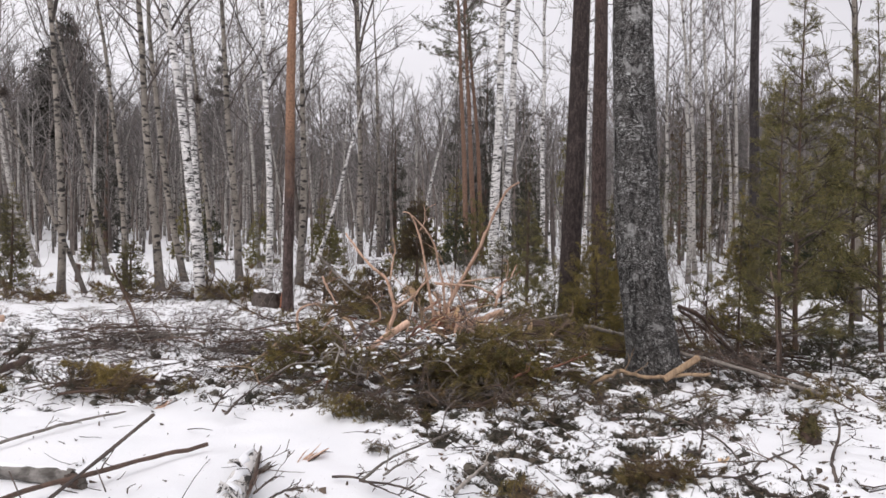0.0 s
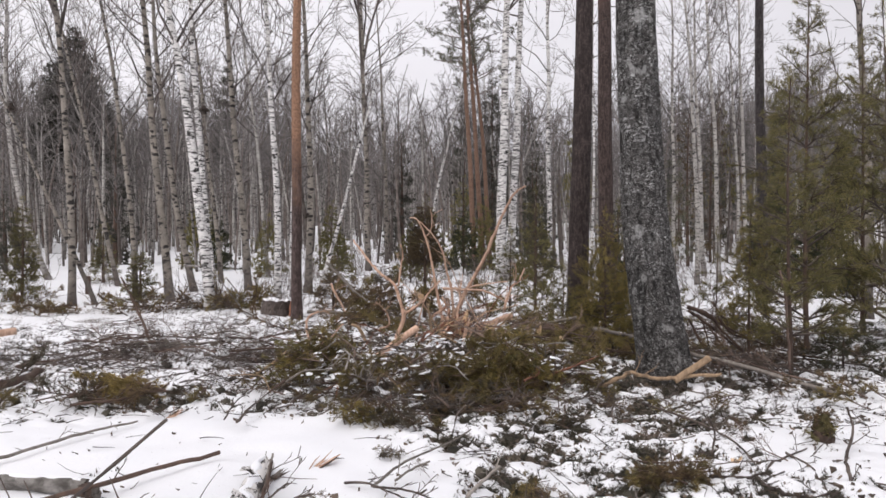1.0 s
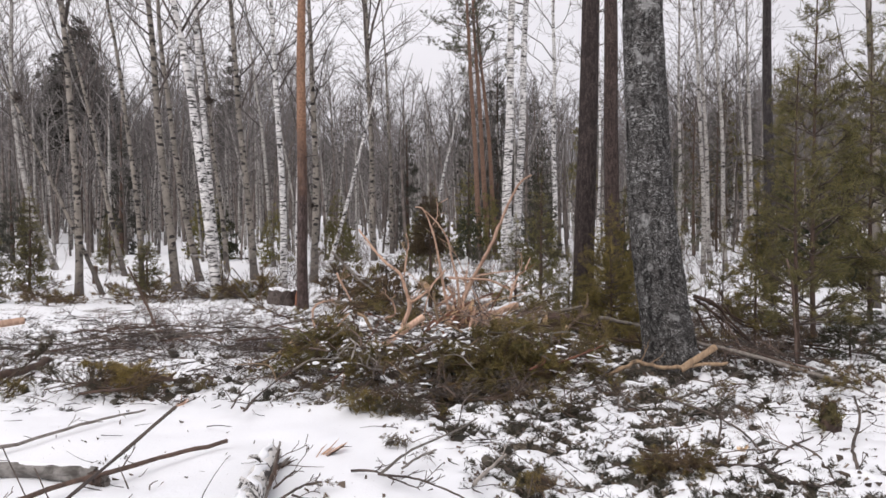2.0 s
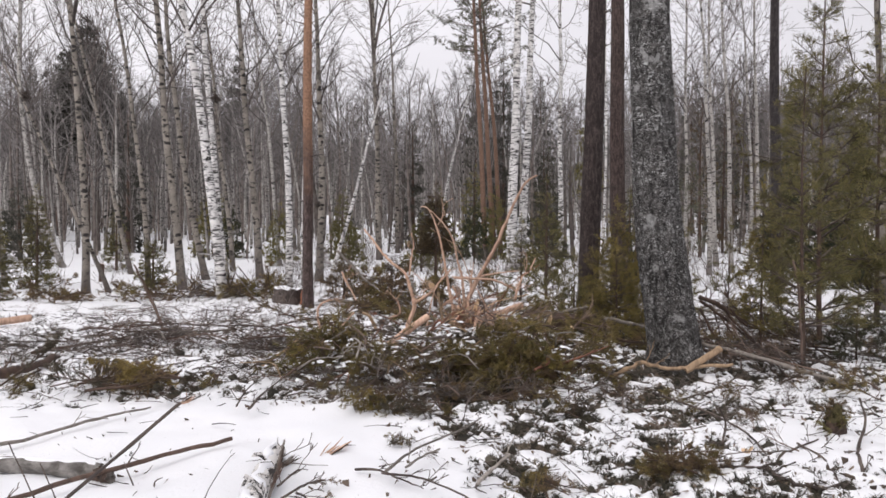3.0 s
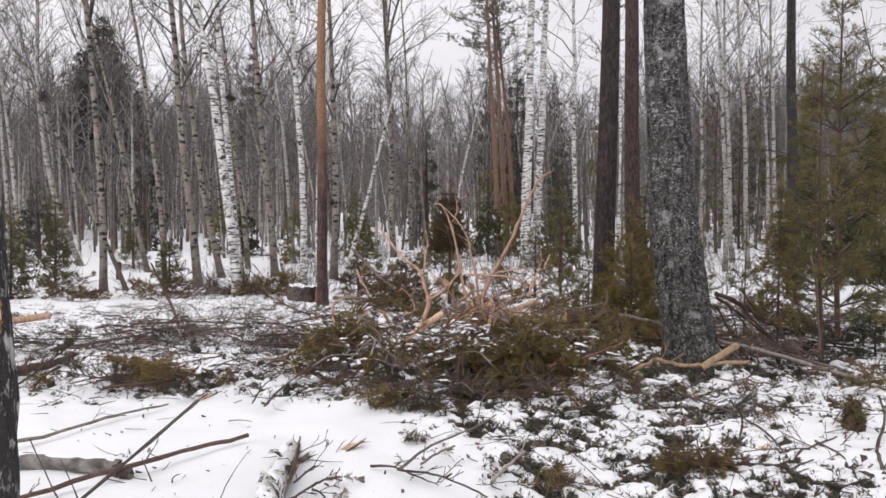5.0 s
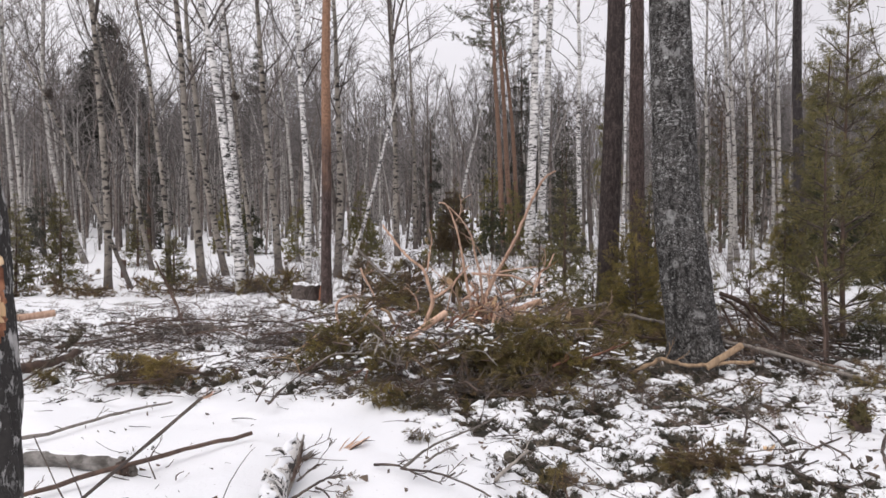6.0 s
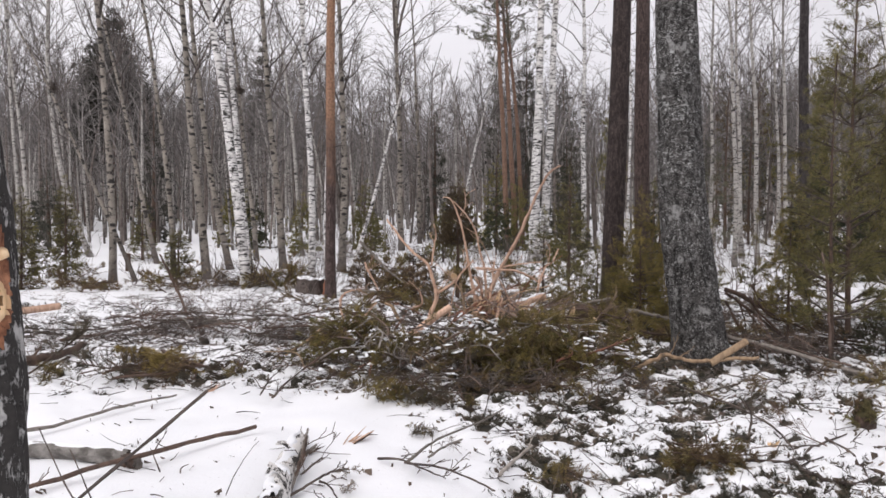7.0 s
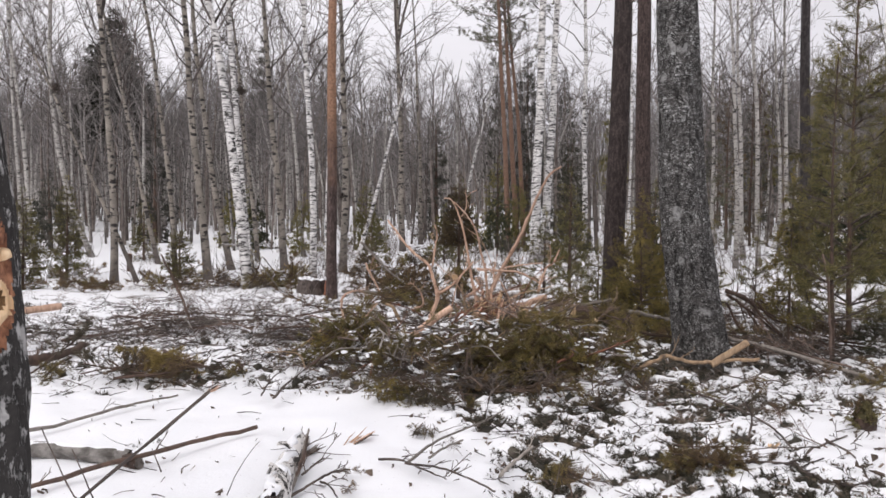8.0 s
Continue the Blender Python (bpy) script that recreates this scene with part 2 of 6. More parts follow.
GREY = wood("weathered_grey_wood", (0.26, 0.235, 0.21), (0.14, 0.12, 0.105), (22, 22, 4))
LOG_GREY = wood("lichened_grey_bark", (0.35, 0.33, 0.31), (0.11, 0.10, 0.09), (11, 11, 15), 0.9)
PALE_GREY = wood("pale_grey_wood", (0.40, 0.365, 0.33), (0.24, 0.215, 0.19), (22, 22, 4))
RESIN = wood("resinous_red_wood", (0.36, 0.175, 0.10), (0.10, 0.042, 0.028), (26, 26, 16))
PINE_GREEN = needles("pine_needles", (0.130, 0.123, 0.047), (0.192, 0.163, 0.062))
PINE_CROWN = needles("pine_crown_needles", (0.080, 0.082, 0.056), (0.125, 0.118, 0.080))
PINE_YELLOW = needles("yellow_green_needles", (0.165, 0.142, 0.040), (0.245, 0.183, 0.056))
PINE_HEAP = needles("dulled_cut_needles", (0.120, 0.102, 0.040), (0.21, 0.158, 0.060))
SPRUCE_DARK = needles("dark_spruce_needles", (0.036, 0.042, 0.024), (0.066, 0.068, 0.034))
# Distance haze is put into this colour: paler and greyer than SPRUCE_DARK.
SPRUCE_HAZED = needles("hazed_conifer_needles", (0.050, 0.052, 0.042), (0.088, 0.084, 0.066))
DRY_BROWN = needles("dry_brown_needles", (0.105, 0.074, 0.040), (0.19, 0.13, 0.068))
DULL_GREY = needles("wilted_grey_green_needles", (0.062, 0.056, 0.040), (0.115, 0.098, 0.070))
BROWN_MASS = needles("rusty_brown_needles", (0.060, 0.042, 0.022), (0.12, 0.085, 0.042))
DRY_YELLOW = needles("dry_yellow_needles", (0.34, 0.25, 0.08), (0.22, 0.17, 0.06))
MOSS = twigs("moss", (0.028, 0.025, 0.014), (0.065, 0.055, 0.025))
LITTER_TUFT = needles("litter_needles", (0.05, 0.048, 0.035), (0.09, 0.08, 0.055))
CLUMP = twigs("moss_and_needle_clumps", (0.040, 0.038, 0.031), (0.088, 0.078, 0.062))
FLAKE = twigs("leaf_flakes", (0.07, 0.055, 0.045), (0.17, 0.13, 0.10))
GROUND = snow_and_litter()
RISE = backwoods()
SNOW = plain_snow()

# ---- mesh tools ----
UP = np.array((0.0, 0.0, 1.0))


class Geo:
    """Collects vertices, triangles and quads for one mesh."""

    def __init__(self):
        self.v, self.t, self.q, self.n = [], [], [], 0

    def put(self, v, t=None, q=None):
        if t is not None and len(t):
            self.t.append(np.asarray(t) + self.n)
        if q is not None and len(q):
            self.q.append(np.asarray(q) + self.n)
        self.v.append(np.asarray(v, float))
        self.n += len(v)

    def arrays(self):
        v = np.concatenate(self.v) if self.v else np.zeros((0, 3))
        t = np.concatenate(self.t) if self.t else np.zeros((0, 3), int)
        q = np.concatenate(self.q) if self.q else np.zeros((0, 4), int)
        return v, t, q

    def stamp(self, other, m):
        """Adds another Geo, moved by the 4 x 4 matrix m."""
        v, t, q = other.arrays()
        m = np.asarray(m)
        self.put(v @ m[:3, :3].T + m[:3, 3], t, q)

    def mesh(self, name, smooth=True):
        v, t, q = self.arrays()
        used = np.zeros(len(v), bool)
        used[t.ravel()] = True
        used[q.ravel()] = True
        if not used.all():
            slot = np.cumsum(used) - 1
            v, t, q = v[used], slot[t], slot[q]
        me = bpy.data.meshes.new(name)
        me.vertices.add(len(v))
        me.vertices.foreach_set("co", v.ravel())
        loops = np.concatenate([t.ravel(), q.ravel()]).astype(np.int32)
        me.loops.add(len(loops))
        me.loops.foreach_set("vertex_index", loops)
        me.polygons.add(len(t) + len(q))
        starts = np.concatenate([np.arange(len(t)) * 3, len(t) * 3 + np.arange(len(q)) * 4]).astype(np.int32)
        me.polygons.foreach_set("loop_start", starts)
        if smooth:
            me.polygons.foreach_set("use_smooth", np.ones(len(starts), bool))
        me.update(calc_edges=True)
        me.validate()
        return me


def part(name, geo, material, parent=None, label="", smooth=True):
    """Links a Geo as one mesh object under a thing or a part."""
    me = geo.mesh(name, smooth)
    me.materials.append(material)
    ob = new(name, me)
    if parent is not None:
        ob.parent = parent
    return tagged(ob, label)


def thing(name, m, label, category, group="", kind=""):
    ob = new(name)
    ob.empty_display_size = 0.2
    ob.matrix_basis = m
    return tagged(ob, label, category, group, kind)


def tube(g, pts, radii, sides=6, cap=False, rng=None, rough=0.0):
    """A tapered tube along pts."""
    pts, radii = np.asarray(pts, float), np.asarray(radii, float)
    n = len(pts)
    d = np.gradient(pts, axis=0)
    d /= np.linalg.norm(d, axis=1)[:, None] + 1e-9
    mean = pts[-1] - pts[0]
    ref = np.array((1.0, 0.13, 0.0)) if abs(mean[0]) < 0.7 * np.linalg.norm(mean) else np.array((0.0, 0.2, 1.0))
    a = np.cross(d, ref)
    a /= np.linalg.norm(a, axis=1)[:, None] + 1e-9
    b = np.cross(d, a)
    th = np.arange(sides) / sides * 2 * np.pi
    r = radii[:, None] * np.ones(sides)
    if rng is not None and rough:
        r = r * (1 + rough * rng.standard_normal((n, sides)))
    ring = pts[:, None] + r[..., None] * (np.cos(th)[None, :, None] * a[:, None] + np.sin(th)[None, :, None] * b[:, None])
    i = np.arange(n - 1)[:, None] * sides + np.arange(sides)
    j = np.arange(n - 1)[:, None] * sides + (np.arange(sides) + 1) % sides
    quads = np.stack([i, i + sides, j + sides, j], -1).reshape(-1, 4)
    verts, tris = ring.reshape(-1, 3), []
    if cap:
        verts = np.concatenate([verts, pts[:1], pts[-1:]])
        k = np.arange(sides)
        tris = np.concatenate([np.stack([k, (k + 1) % sides, np.full(sides, n * sides)], -1),
                               np.stack([(k + 1) % sides + (n - 1) * sides, k + (n - 1) * sides, np.full(sides, n * sides + 1)], -1)])
    g.put(verts, tris, quads)


def wander(rng, p, d, length, n, jitter=0.12, rise=0.0):
    """A crooked line of n points from p along d."""
    pts, d = [np.asarray(p, float)], np.asarray(d, float) / np.linalg.norm(d)
    for _ in range(n - 1):
        d = d + rng.normal(0, jitter, 3) + UP * rise
        d /= np.linalg.norm(d)
        pts.append(pts[-1] + d * length / (n - 1))
    return np.array(pts)


def aside(rng, d, angle, az=None):
    """A direction at an angle from d."""
    ref = np.array((0.3, 0.2, 1.0)) if abs(d[2]) < 0.9 else np.array((1.0, 0.1, 0.0))
    a = np.cross(d, ref)
    a /= np.linalg.norm(a)
    b = np.cross(d, a)
    az = rng.uniform(0, 2 * np.pi) if az is None else az
    return d * math.cos(angle) + (a * math.cos(az) + b * math.sin(az)) * math.sin(angle)


def limb(g, rng, p, d, length, r, levels, kids=5, rise=0.06, jitter=0.13, thin=0.004, sides=4):
    """A branch that forks into thinner ones."""
    n = 6 if levels > 1 else 4
    pts = wander(rng, p, d, length, n, jitter, rise)
    tube(g, pts, np.maximum(np.linspace(r, r * 0.25, n), thin), sides if levels > 1 else 3)
    if levels <= 0:
        return
    for k in range(kids):
        f = rng.uniform(0.2, 0.97)
        i = min(int(f * (n - 1)), n - 2)
        at_p = pts[i] + (pts[i + 1] - pts[i]) * (f * (n - 1) - i)
        dd = pts[i + 1] - pts[i]
        dd /= np.linalg.norm(dd)
        limb(g, rng, at_p, aside(rng, dd, rng.uniform(0.45, 0.95)), length * rng.uniform(0.35, 0.6) * (1.1 - 0.4 * f), r * 0.5,
             levels - 1, max(kids - 1, 2), rise, jitter, thin, sides)


def needle_fan(g, rng, pts, count, length, width, spread=0.9):
    """Needles round the line pts, slanting forward."""
    pts = np.asarray(pts)
    f = rng.uniform(0, len(pts) - 1.001, count)
    i = f.astype(int)
    d = pts[i + 1] - pts[i]
    base = pts[i] + d * (f - i)[:, None]
    d = d / (np.linalg.norm(d, axis=1)[:, None] + 1e-9)
    side = rng.normal(0, 1, (count, 3))
    side -= d * (side * d).sum(1)[:, None]
    side /= np.linalg.norm(side, axis=1)[:, None] + 1e-9
    way = d * rng.uniform(0.3, 1.0, count)[:, None] + side * spread * rng.uniform(0.5, 1.1, count)[:, None]
    way /= np.linalg.norm(way, axis=1)[:, None]
    wide = np.cross(way, rng.normal(0, 1, (count, 3)))
    wide /= np.linalg.norm(wide, axis=1)[:, None] + 1e-9
    ln = length * rng.uniform(0.6, 1.15, count)[:, None]
    v = np.stack([base - wide * width / 2, base + wide * width / 2, base + way * ln], 1).reshape(-1, 3)
    g.put(v, np.arange(count * 3).reshape(-1, 3))


def bough(rng, length, per=34, nlen=0.06, width=0.004, twigs_n=9, droop=0.0):
    """A needled branch along +x: its wood and its needles."""
    w, nd = Geo(), Geo()
    main = wander(rng, (0, 0, 0), (1, 0, 0.05), length, 7, 0.09, -droop)
    tube(w, main, np.linspace(0.006 + length * 0.011, 0.004, 7), 5)
    needle_fan(nd, rng, main[2:], per * 3, nlen, width)
    for k in range(twigs_n):
        f = rng.uniform(0.22, 0.97)
        i = min(int(f * 6), 5)
        p = main[i] + (main[i + 1] - main[i]) * (f * 6 - i)
        az = rng.choice((0.0, math.pi)) + rng.normal(0, 0.5)
        d = aside(rng, (main[i + 1] - main[i]) / np.linalg.norm(main[i + 1] - main[i]), rng.uniform(0.6, 1.0), az)
        ln = length * rng.uniform(0.25, 0.45) * (1.25 - 0.7 * f)
        tw = wander(rng, p, d, ln, 4, 0.13, 0.03 - droop)
        tube(w, tw, np.linspace(0.007, 0.003, 4), 3)
        needle_fan(nd, rng, tw[1:], int(per * 1.6), nlen, width)
        for _ in range(2):
            j = rng.integers(1, 3)
            sub = wander(rng, tw[j], aside(rng, d, 0.7), ln * 0.5, 3, 0.12, 0.04)
            tube(w, sub, (0.004, 0.003, 0.002), 3)
            needle_fan(nd, rng, sub, per, nlen, width)
    return w, nd


def turn_matrix(p, yaw=0.0, pitch=0.0, roll=0.0, s=1.0):
    return Matrix.LocRotScale(Vector(p), Euler((roll, pitch, yaw), "XYZ"), Vector((s, s, s)))


# ---- ground ----
class Lattice:
    """Smooth value noise over the plan."""

    def __init__(self, seed):
        self.g = np.random.default_rng(seed).uniform(-1, 1, (256, 256))

    def __call__(self, x, y):
        x, y = np.asarray(x, float), np.asarray(y, float)
        xi, yi = np.floor(x).astype(int), np.floor(y).astype(int)
        fx, fy = x - xi, y - yi
        fx, fy = fx * fx * (3 - 2 * fx), fy * fy * (3 - 2 * fy)
        g = self.g
        a = g[xi % 256, yi % 256] * (1 - fx) + g[(xi + 1) % 256, yi % 256] * fx
        b = g[xi % 256, (yi + 1) % 256] * (1 - fx) + g[(xi + 1) % 256, (yi + 1) % 256] * fx
        return a * (1 - fy) + b * fy


LAT = [Lattice(s) for s in range(11, 19)]


def hump(x, y, cx, cy, rx, ry):
    return np.exp(-((x - cx) / rx) ** 2 - ((y - cy) / ry) ** 2)


def step(v, lo, hi):
    t = np.clip((v - lo) / (hi - lo), 0, 1)
    return t * t * (3 - 2 * t)


def cover(x, y):
    """How much litter and slash covers the snow, 0 to 1, over the plan."""
    x, y = np.asarray(x, float), np.asarray(y, float)
    wob = 0.5 * LAT[0](x * 0.8, y * 0.8) + 0.25 * LAT[1](x * 2.1, y * 2.1)
    right = step(x + 0.45 * (y - 4.5) * 0.6 + wob * 0.6, -0.75, 0.35)
    front = (0.02 + 0.45 * right) * (0.35 + 0.65 * step(y, 2.6, 3.9)) - 0.22 * hump(x, y, 2.6, 4.6, 0.9, 0.9) - 0.10 * step(x, 1.9, 3.2)
    mid = step(y + wob * 0.9 - 0.25 * np.clip(x, -3, 0), 6.4, 7.3)
    c = front * (1 - mid) + (0.42 + 0.08 * step(x, -2.5, -1)) * mid
    c = np.maximum(c, 0.58 * hump(x, y, 0.1, 7.9, 1.5, 1.4))
    c = np.maximum(c, 0.56 * hump(x, y, -0.85, 6.5, 0.55, 0.45))
    c = np.maximum(c, 0.76 * hump(x, y, -0.05, 6.55, 0.9, 0.5))
    far = step(y + wob, 10.2, 12.2)
    c = c * (1 - far) + far * (0.36 + 0.07 * step(x, -4.5, -2.5))
    woods = step(y + wob * 2, 14.8, 16.8)
    return c * (1 - woods) + woods * (0.16 + 0.14 * step(x, -7, -4))


def litter(x, y):
    """The litter mask with its ragged edges."""
    x, y = np.asarray(x, float), np.asarray(y, float)
    r = 0.34 * LAT[2](x * 4, y * 4) + 0.45 * LAT[3](x * 9, y * 9) + 0.45 * LAT[4](x * 17, y * 17) + 0.25 * LAT[5](x * 31, y * 31)
    return np.clip(cover(x, y) + 0.42 * r, 0, 1)


def height(x, y):
    """Height of the ground over the plan."""
    x, y = np.asarray(x, float), np.asarray(y, float)
    d = np.hypot(x, y)
    h = 0.07 * LAT[5](x * 0.45, y * 0.45) + 0.035 * LAT[6](x * 1.3, y * 1.3) + 0.018 * LAT[7](x * 3.1, y * 3.1)
    h = h + 0.013 * LAT[1](x * 2.3 + 7, y * 2.3) + 0.007 * LAT[2](x * 5.7, y * 5.7 + 3)
    near = step(d, 22, 10)
    c = cover(x, y)
    h = h + near * c * (0.05 * LAT[3](x * 4, y * 4) + 0.03 * LAT[4](x * 9, y * 9))
    h = h + 0.28 * hump(x, y, 0.15, 8.2, 1.5, 1.1) + 0.12 * hump(x, y, 2.3, 7.5, 0.9, 0.8)
    h = h + np.clip(y - 19, 0, 110) * 0.030
    return h - near * 0.055 * step(litter(x, y), 0.3, 0.62)


def spread(lo, hi, stepsize, out_lo, out_hi, grow=1.09):
    mid = np.arange(lo, hi, stepsize)
    def tail(s, e):
        out, p, k = [], s, stepsize
        while p < e:
            k *= grow
            p += k
            out.append(p)
        return np.array(out)
    return np.concatenate([-tail(-lo, -out_lo)[::-1], mid, tail(hi, out_hi)])


gx = spread(-5.0, 5.0, 0.034, -600, 600)
gy = spread(3.4, 11.0, 0.034, -300, 700)
X, Y = np.meshgrid(gx, gy)
ground_geo = Geo()
cols, rows_n = len(gx), len(gy)
idx = np.arange(cols * rows_n).reshape(rows_n, cols)
ground_geo.put(np.stack([X, Y, height(X, Y)], -1).reshape(-1, 3),
               None, np.stack([idx[:-1, :-1], idx[:-1, 1:], idx[1:, 1:], idx[1:, :-1]], -1).reshape(-1, 4))
ground = part("ground", ground_geo, GROUND)
tagged(ground, "patchy spring snow over brown forest litter and needles", "ground", kind="structure")
mask = ground.data.attributes.new("litter", "FLOAT", "POINT")
mask.data.foreach_set("value", litter(X, Y).ravel().astype(np.float32))


def H(x, y):
    return float(height(x, y))

# ---- trees ----
def trunk_line(h, d3, d6, rng, n, wob=0.02):
    z = np.linspace(-0.15, h, n)
    a = (d6 - 2 * d3) / 18
    b = d3 / 3 - 3 * a
    x = np.where(z < 7, a * z * z + b * z, a * 49 + b * 7 + (14 * a + b) * (z - 7))
    k = rng.uniform(0, 6, 2)
    y = wob * np.sin(z * 0.9 + k[0]) + wob * np.cumsum(rng.normal(0, 0.25, n))
    return np.stack([x + wob * np.sin(z * 1.3 + k[1]), y, z], -1)


def bare_tree(name, x, y, r, d3, d6, h, bark, label, first=0.42, limbs=12, seed=1, crown_label="", group="bare trees of the wood", fork=0):
    """A leafless tree: trunk and a crown of limbs and twigs."""
    rng = np.random.default_rng(seed)
    tree = thing(name, pose(x, y, H(x, y)), label, "tree", group)
    n = 26
    line = trunk_line(h, d3, d6, rng, n)
    z = np.linspace(0, 1, n)
    rad = r * (1.12 - 0.85 * z) + r * 0.45 * np.exp(-z * h / 0.22)
    g = Geo()
    tube(g, line, np.maximum(rad, 0.008), 10, rng=rng, rough=0.025)
    crown = Geo()
    for k in range(limbs):
        f = first + (0.97 - first) * (k + rng.uniform(0, 1)) / limbs
        i = min(int(f * (n - 1)), n - 2)
        d = line[i + 1] - line[i]
        d /= np.linalg.norm(d)
        s = 1.2 - f
        limb(crown, rng, line[i], aside(rng, d, rng.uniform(0.5, 0.95)), h * (0.10 + 0.25 * s) * rng.uniform(0.6, 1.2), max(r * (0.27 * s + 0.05), 0.006),
             2, 5, 0.07, 0.14, 0.0022 + y * 0.0001)
    for k in range(fork):
        i = int(n * 0.55) + k
        d = aside(rng, UP, 0.28, k * 2.3)
        limb(crown, rng, line[i], d, h * 0.45, r * 0.5, 2, 7, 0.05, 0.08, 0.005)
    for k in range(4):
        f = rng.uniform(0.15, first)
        i = int(f * (n - 1))
        limb(crown, rng, line[i], aside(rng, UP, 1.2), rng.uniform(0.3, 1.0), 0.01, 1, 3, 0.05, 0.2, 0.004)
    part("trunk", g, bark, tree)
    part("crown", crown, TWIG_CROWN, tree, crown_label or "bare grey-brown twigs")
    return tree


BOUGHS = {}


def boughs_of(kind):
    """Five needled branches of a kind, built once."""
    if kind not in BOUGHS:
        rng = np.random.default_rng(len(BOUGHS) + 70)
        spec = {"pine": dict(length=0.9, per=30, nlen=0.085, width=0.0042, twigs_n=10),
                "far": dict(length=0.9, per=14, nlen=0.10, width=0.013, twigs_n=6),
                "spruce": dict(length=0.9, per=26, nlen=0.045, width=0.009, twigs_n=11, droop=0.02),
                "deep": dict(length=0.9, per=7, nlen=0.09, width=0.036, twigs_n=8, droop=0.02)}[kind]
        BOUGHS[kind] = [bough(rng, **spec) for _ in range(5)]
    return BOUGHS[kind]


SHARED = {}


def shared(geo, name, mat):
    key = (id(geo), mat.name)
    if key not in SHARED:
        SHARED[key] = geo.mesh(name)
        SHARED[key].materials.append(mat)
    return SHARED[key]


def young_conifer(name, x, y, r, d3, d6, h, wide, mat, label, seed, kind="pine", low=0.12, gap=0.28, whorl=5, group="young conifers", stem_mat=None, lift=0.35, full=1.0, near=True):
    """A small pine or spruce: stem, branches, needles."""
    rng = np.random.default_rng(seed)
    tree = thing(name, pose(x, y, H(x, y)), label, "tree", group)
    n = 18
    line = trunk_line(h, d3, d6, rng, n, 0.01)
    stem, green = Geo(), Geo()
    tube(stem, line, np.maximum(r * (1.1 - 1.0 * np.linspace(0, 1, n)), 0.006), 8, rng=rng, rough=0.03)
    z = h * low
    while z < h * 0.98:
        f = z / h
        i = min(int((z + 0.15) / (h + 0.15) * (n - 1)), n - 2)
        reach = (wide * (1 - f) ** 0.75 + 0.12) * (full + (1 - full) * f)
        for k in range(whorl):
            w, nd = boughs_of(kind)[rng.integers(0, 5)]
            s = reach / 0.9 * rng.uniform(0.65, 1.15)
            m = turn_matrix(line[i] + UP * (rng.uniform(-0.06, 0.06) if near else rng.uniform(-0.6, 0.6) * gap), k * 2 * math.pi / whorl + rng.uniform(-0.4, 0.4) + z * 3,
                            -(lift + 0.5 * f * lift) + rng.normal(0, 0.12), rng.uniform(0, 6.28), s)
            if near:
                bo = new("bough", shared(w, "bough", TWIG_DARK))
                bo.parent, bo.matrix_basis = tree, m
                ne = new("needles", shared(nd, "needles", mat))
                ne.parent = bo
            else:
                green.stamp(nd, m)
        z += gap * rng.uniform(0.75, 1.25) * (1.15 - 0.5 * f)
    w, nd = boughs_of(kind)[0]
    green.stamp(nd, turn_matrix(line[-2], 0, -1.5, 0, 0.35))
    part("trunk", stem, stem_mat or BROWN, tree)
    part("leader" if near else "needles", green, mat, tree)
    return tree


def tall_pine(x, y, r, d3, d6, h, bark, label, seed, crown_from=0.6):
    rng = np.random.default_rng(seed)
    tree = thing("pine_tree", pose(x, y, H(x, y)), label, "tree", "tall pines")
    n = 30
    line = trunk_line(h, d3, d6, rng, n, 0.01)
    z = np.linspace(0, 1, n)
    g, sticks, green = Geo(), Geo(), Geo()
    tube(g, line, r * (1.06 - 0.8 * z ** 1.3) + r * 0.3 * np.exp(-z * h / 0.3), 18, rng=rng, rough=0.02)
    for k in range(26):
        f = crown_from + (0.99 - crown_from) * (k + rng.uniform(0, 1)) / 26
        i = min(int(f * (n - 1)), n - 2)
        d = aside(rng, UP, rng.uniform(0.9, 1.35))
        ln = rng.uniform(0.8, 1.9) * (1.25 - 0.6 * f)
        pts = wander(rng, line[i], d, ln, 5, 0.12, 0.06)
        tube(sticks, pts, np.linspace(r * 0.28, 0.01, 5), 5)
        for q in range(3):
            w, nd = boughs_of("far")[rng.integers(0, 5)]
            a = math.atan2(d[1], d[0]) + rng.normal(0, 0.7)
            m = turn_matrix(pts[rng.integers(2, 5)], a, -rng.uniform(0.1, 0.7), rng.uniform(0, 6), rng.uniform(0.5, 0.85))
            green.stamp(nd, m)
    for k in range(7):
        i = rng.integers(4, int(n * crown_from))
        d = aside(rng, UP, 1.3)
        stub = Geo()
        tube(stub, wander(rng, line[i], d, rng.uniform(0.15, 0.5) + r, 3, 0.1), (0.014, 0.01, 0.006), 4)
        part("dead_stub", stub, TWIG_DARK, tree)
    part("trunk", g, bark, tree)
    part("branchwork", sticks, TWIG, tree)
    part("needles", green, PINE_CROWN, tree)
    return tree


WHITE = "white birch with black bark marks and bare twigs"
SLIM = "slim white birch trunk with bare twigs"
ASP = "grey-beige aspen with dark knots and bare twigs"


def birch(x, y, r, d3, d6, h, seed, label=WHITE, bark=BIRCH, **kw):
    return bare_tree("birch_tree", x, y, r, d3, d6, h, bark, label, seed=seed, **kw)


def aspen(x, y, r, d3, d6, h, seed, label=ASP, bark=ASPEN, **kw):
    return bare_tree("aspen_tree", x, y, r, d3, d6, h, bark, label, seed=seed, **kw)


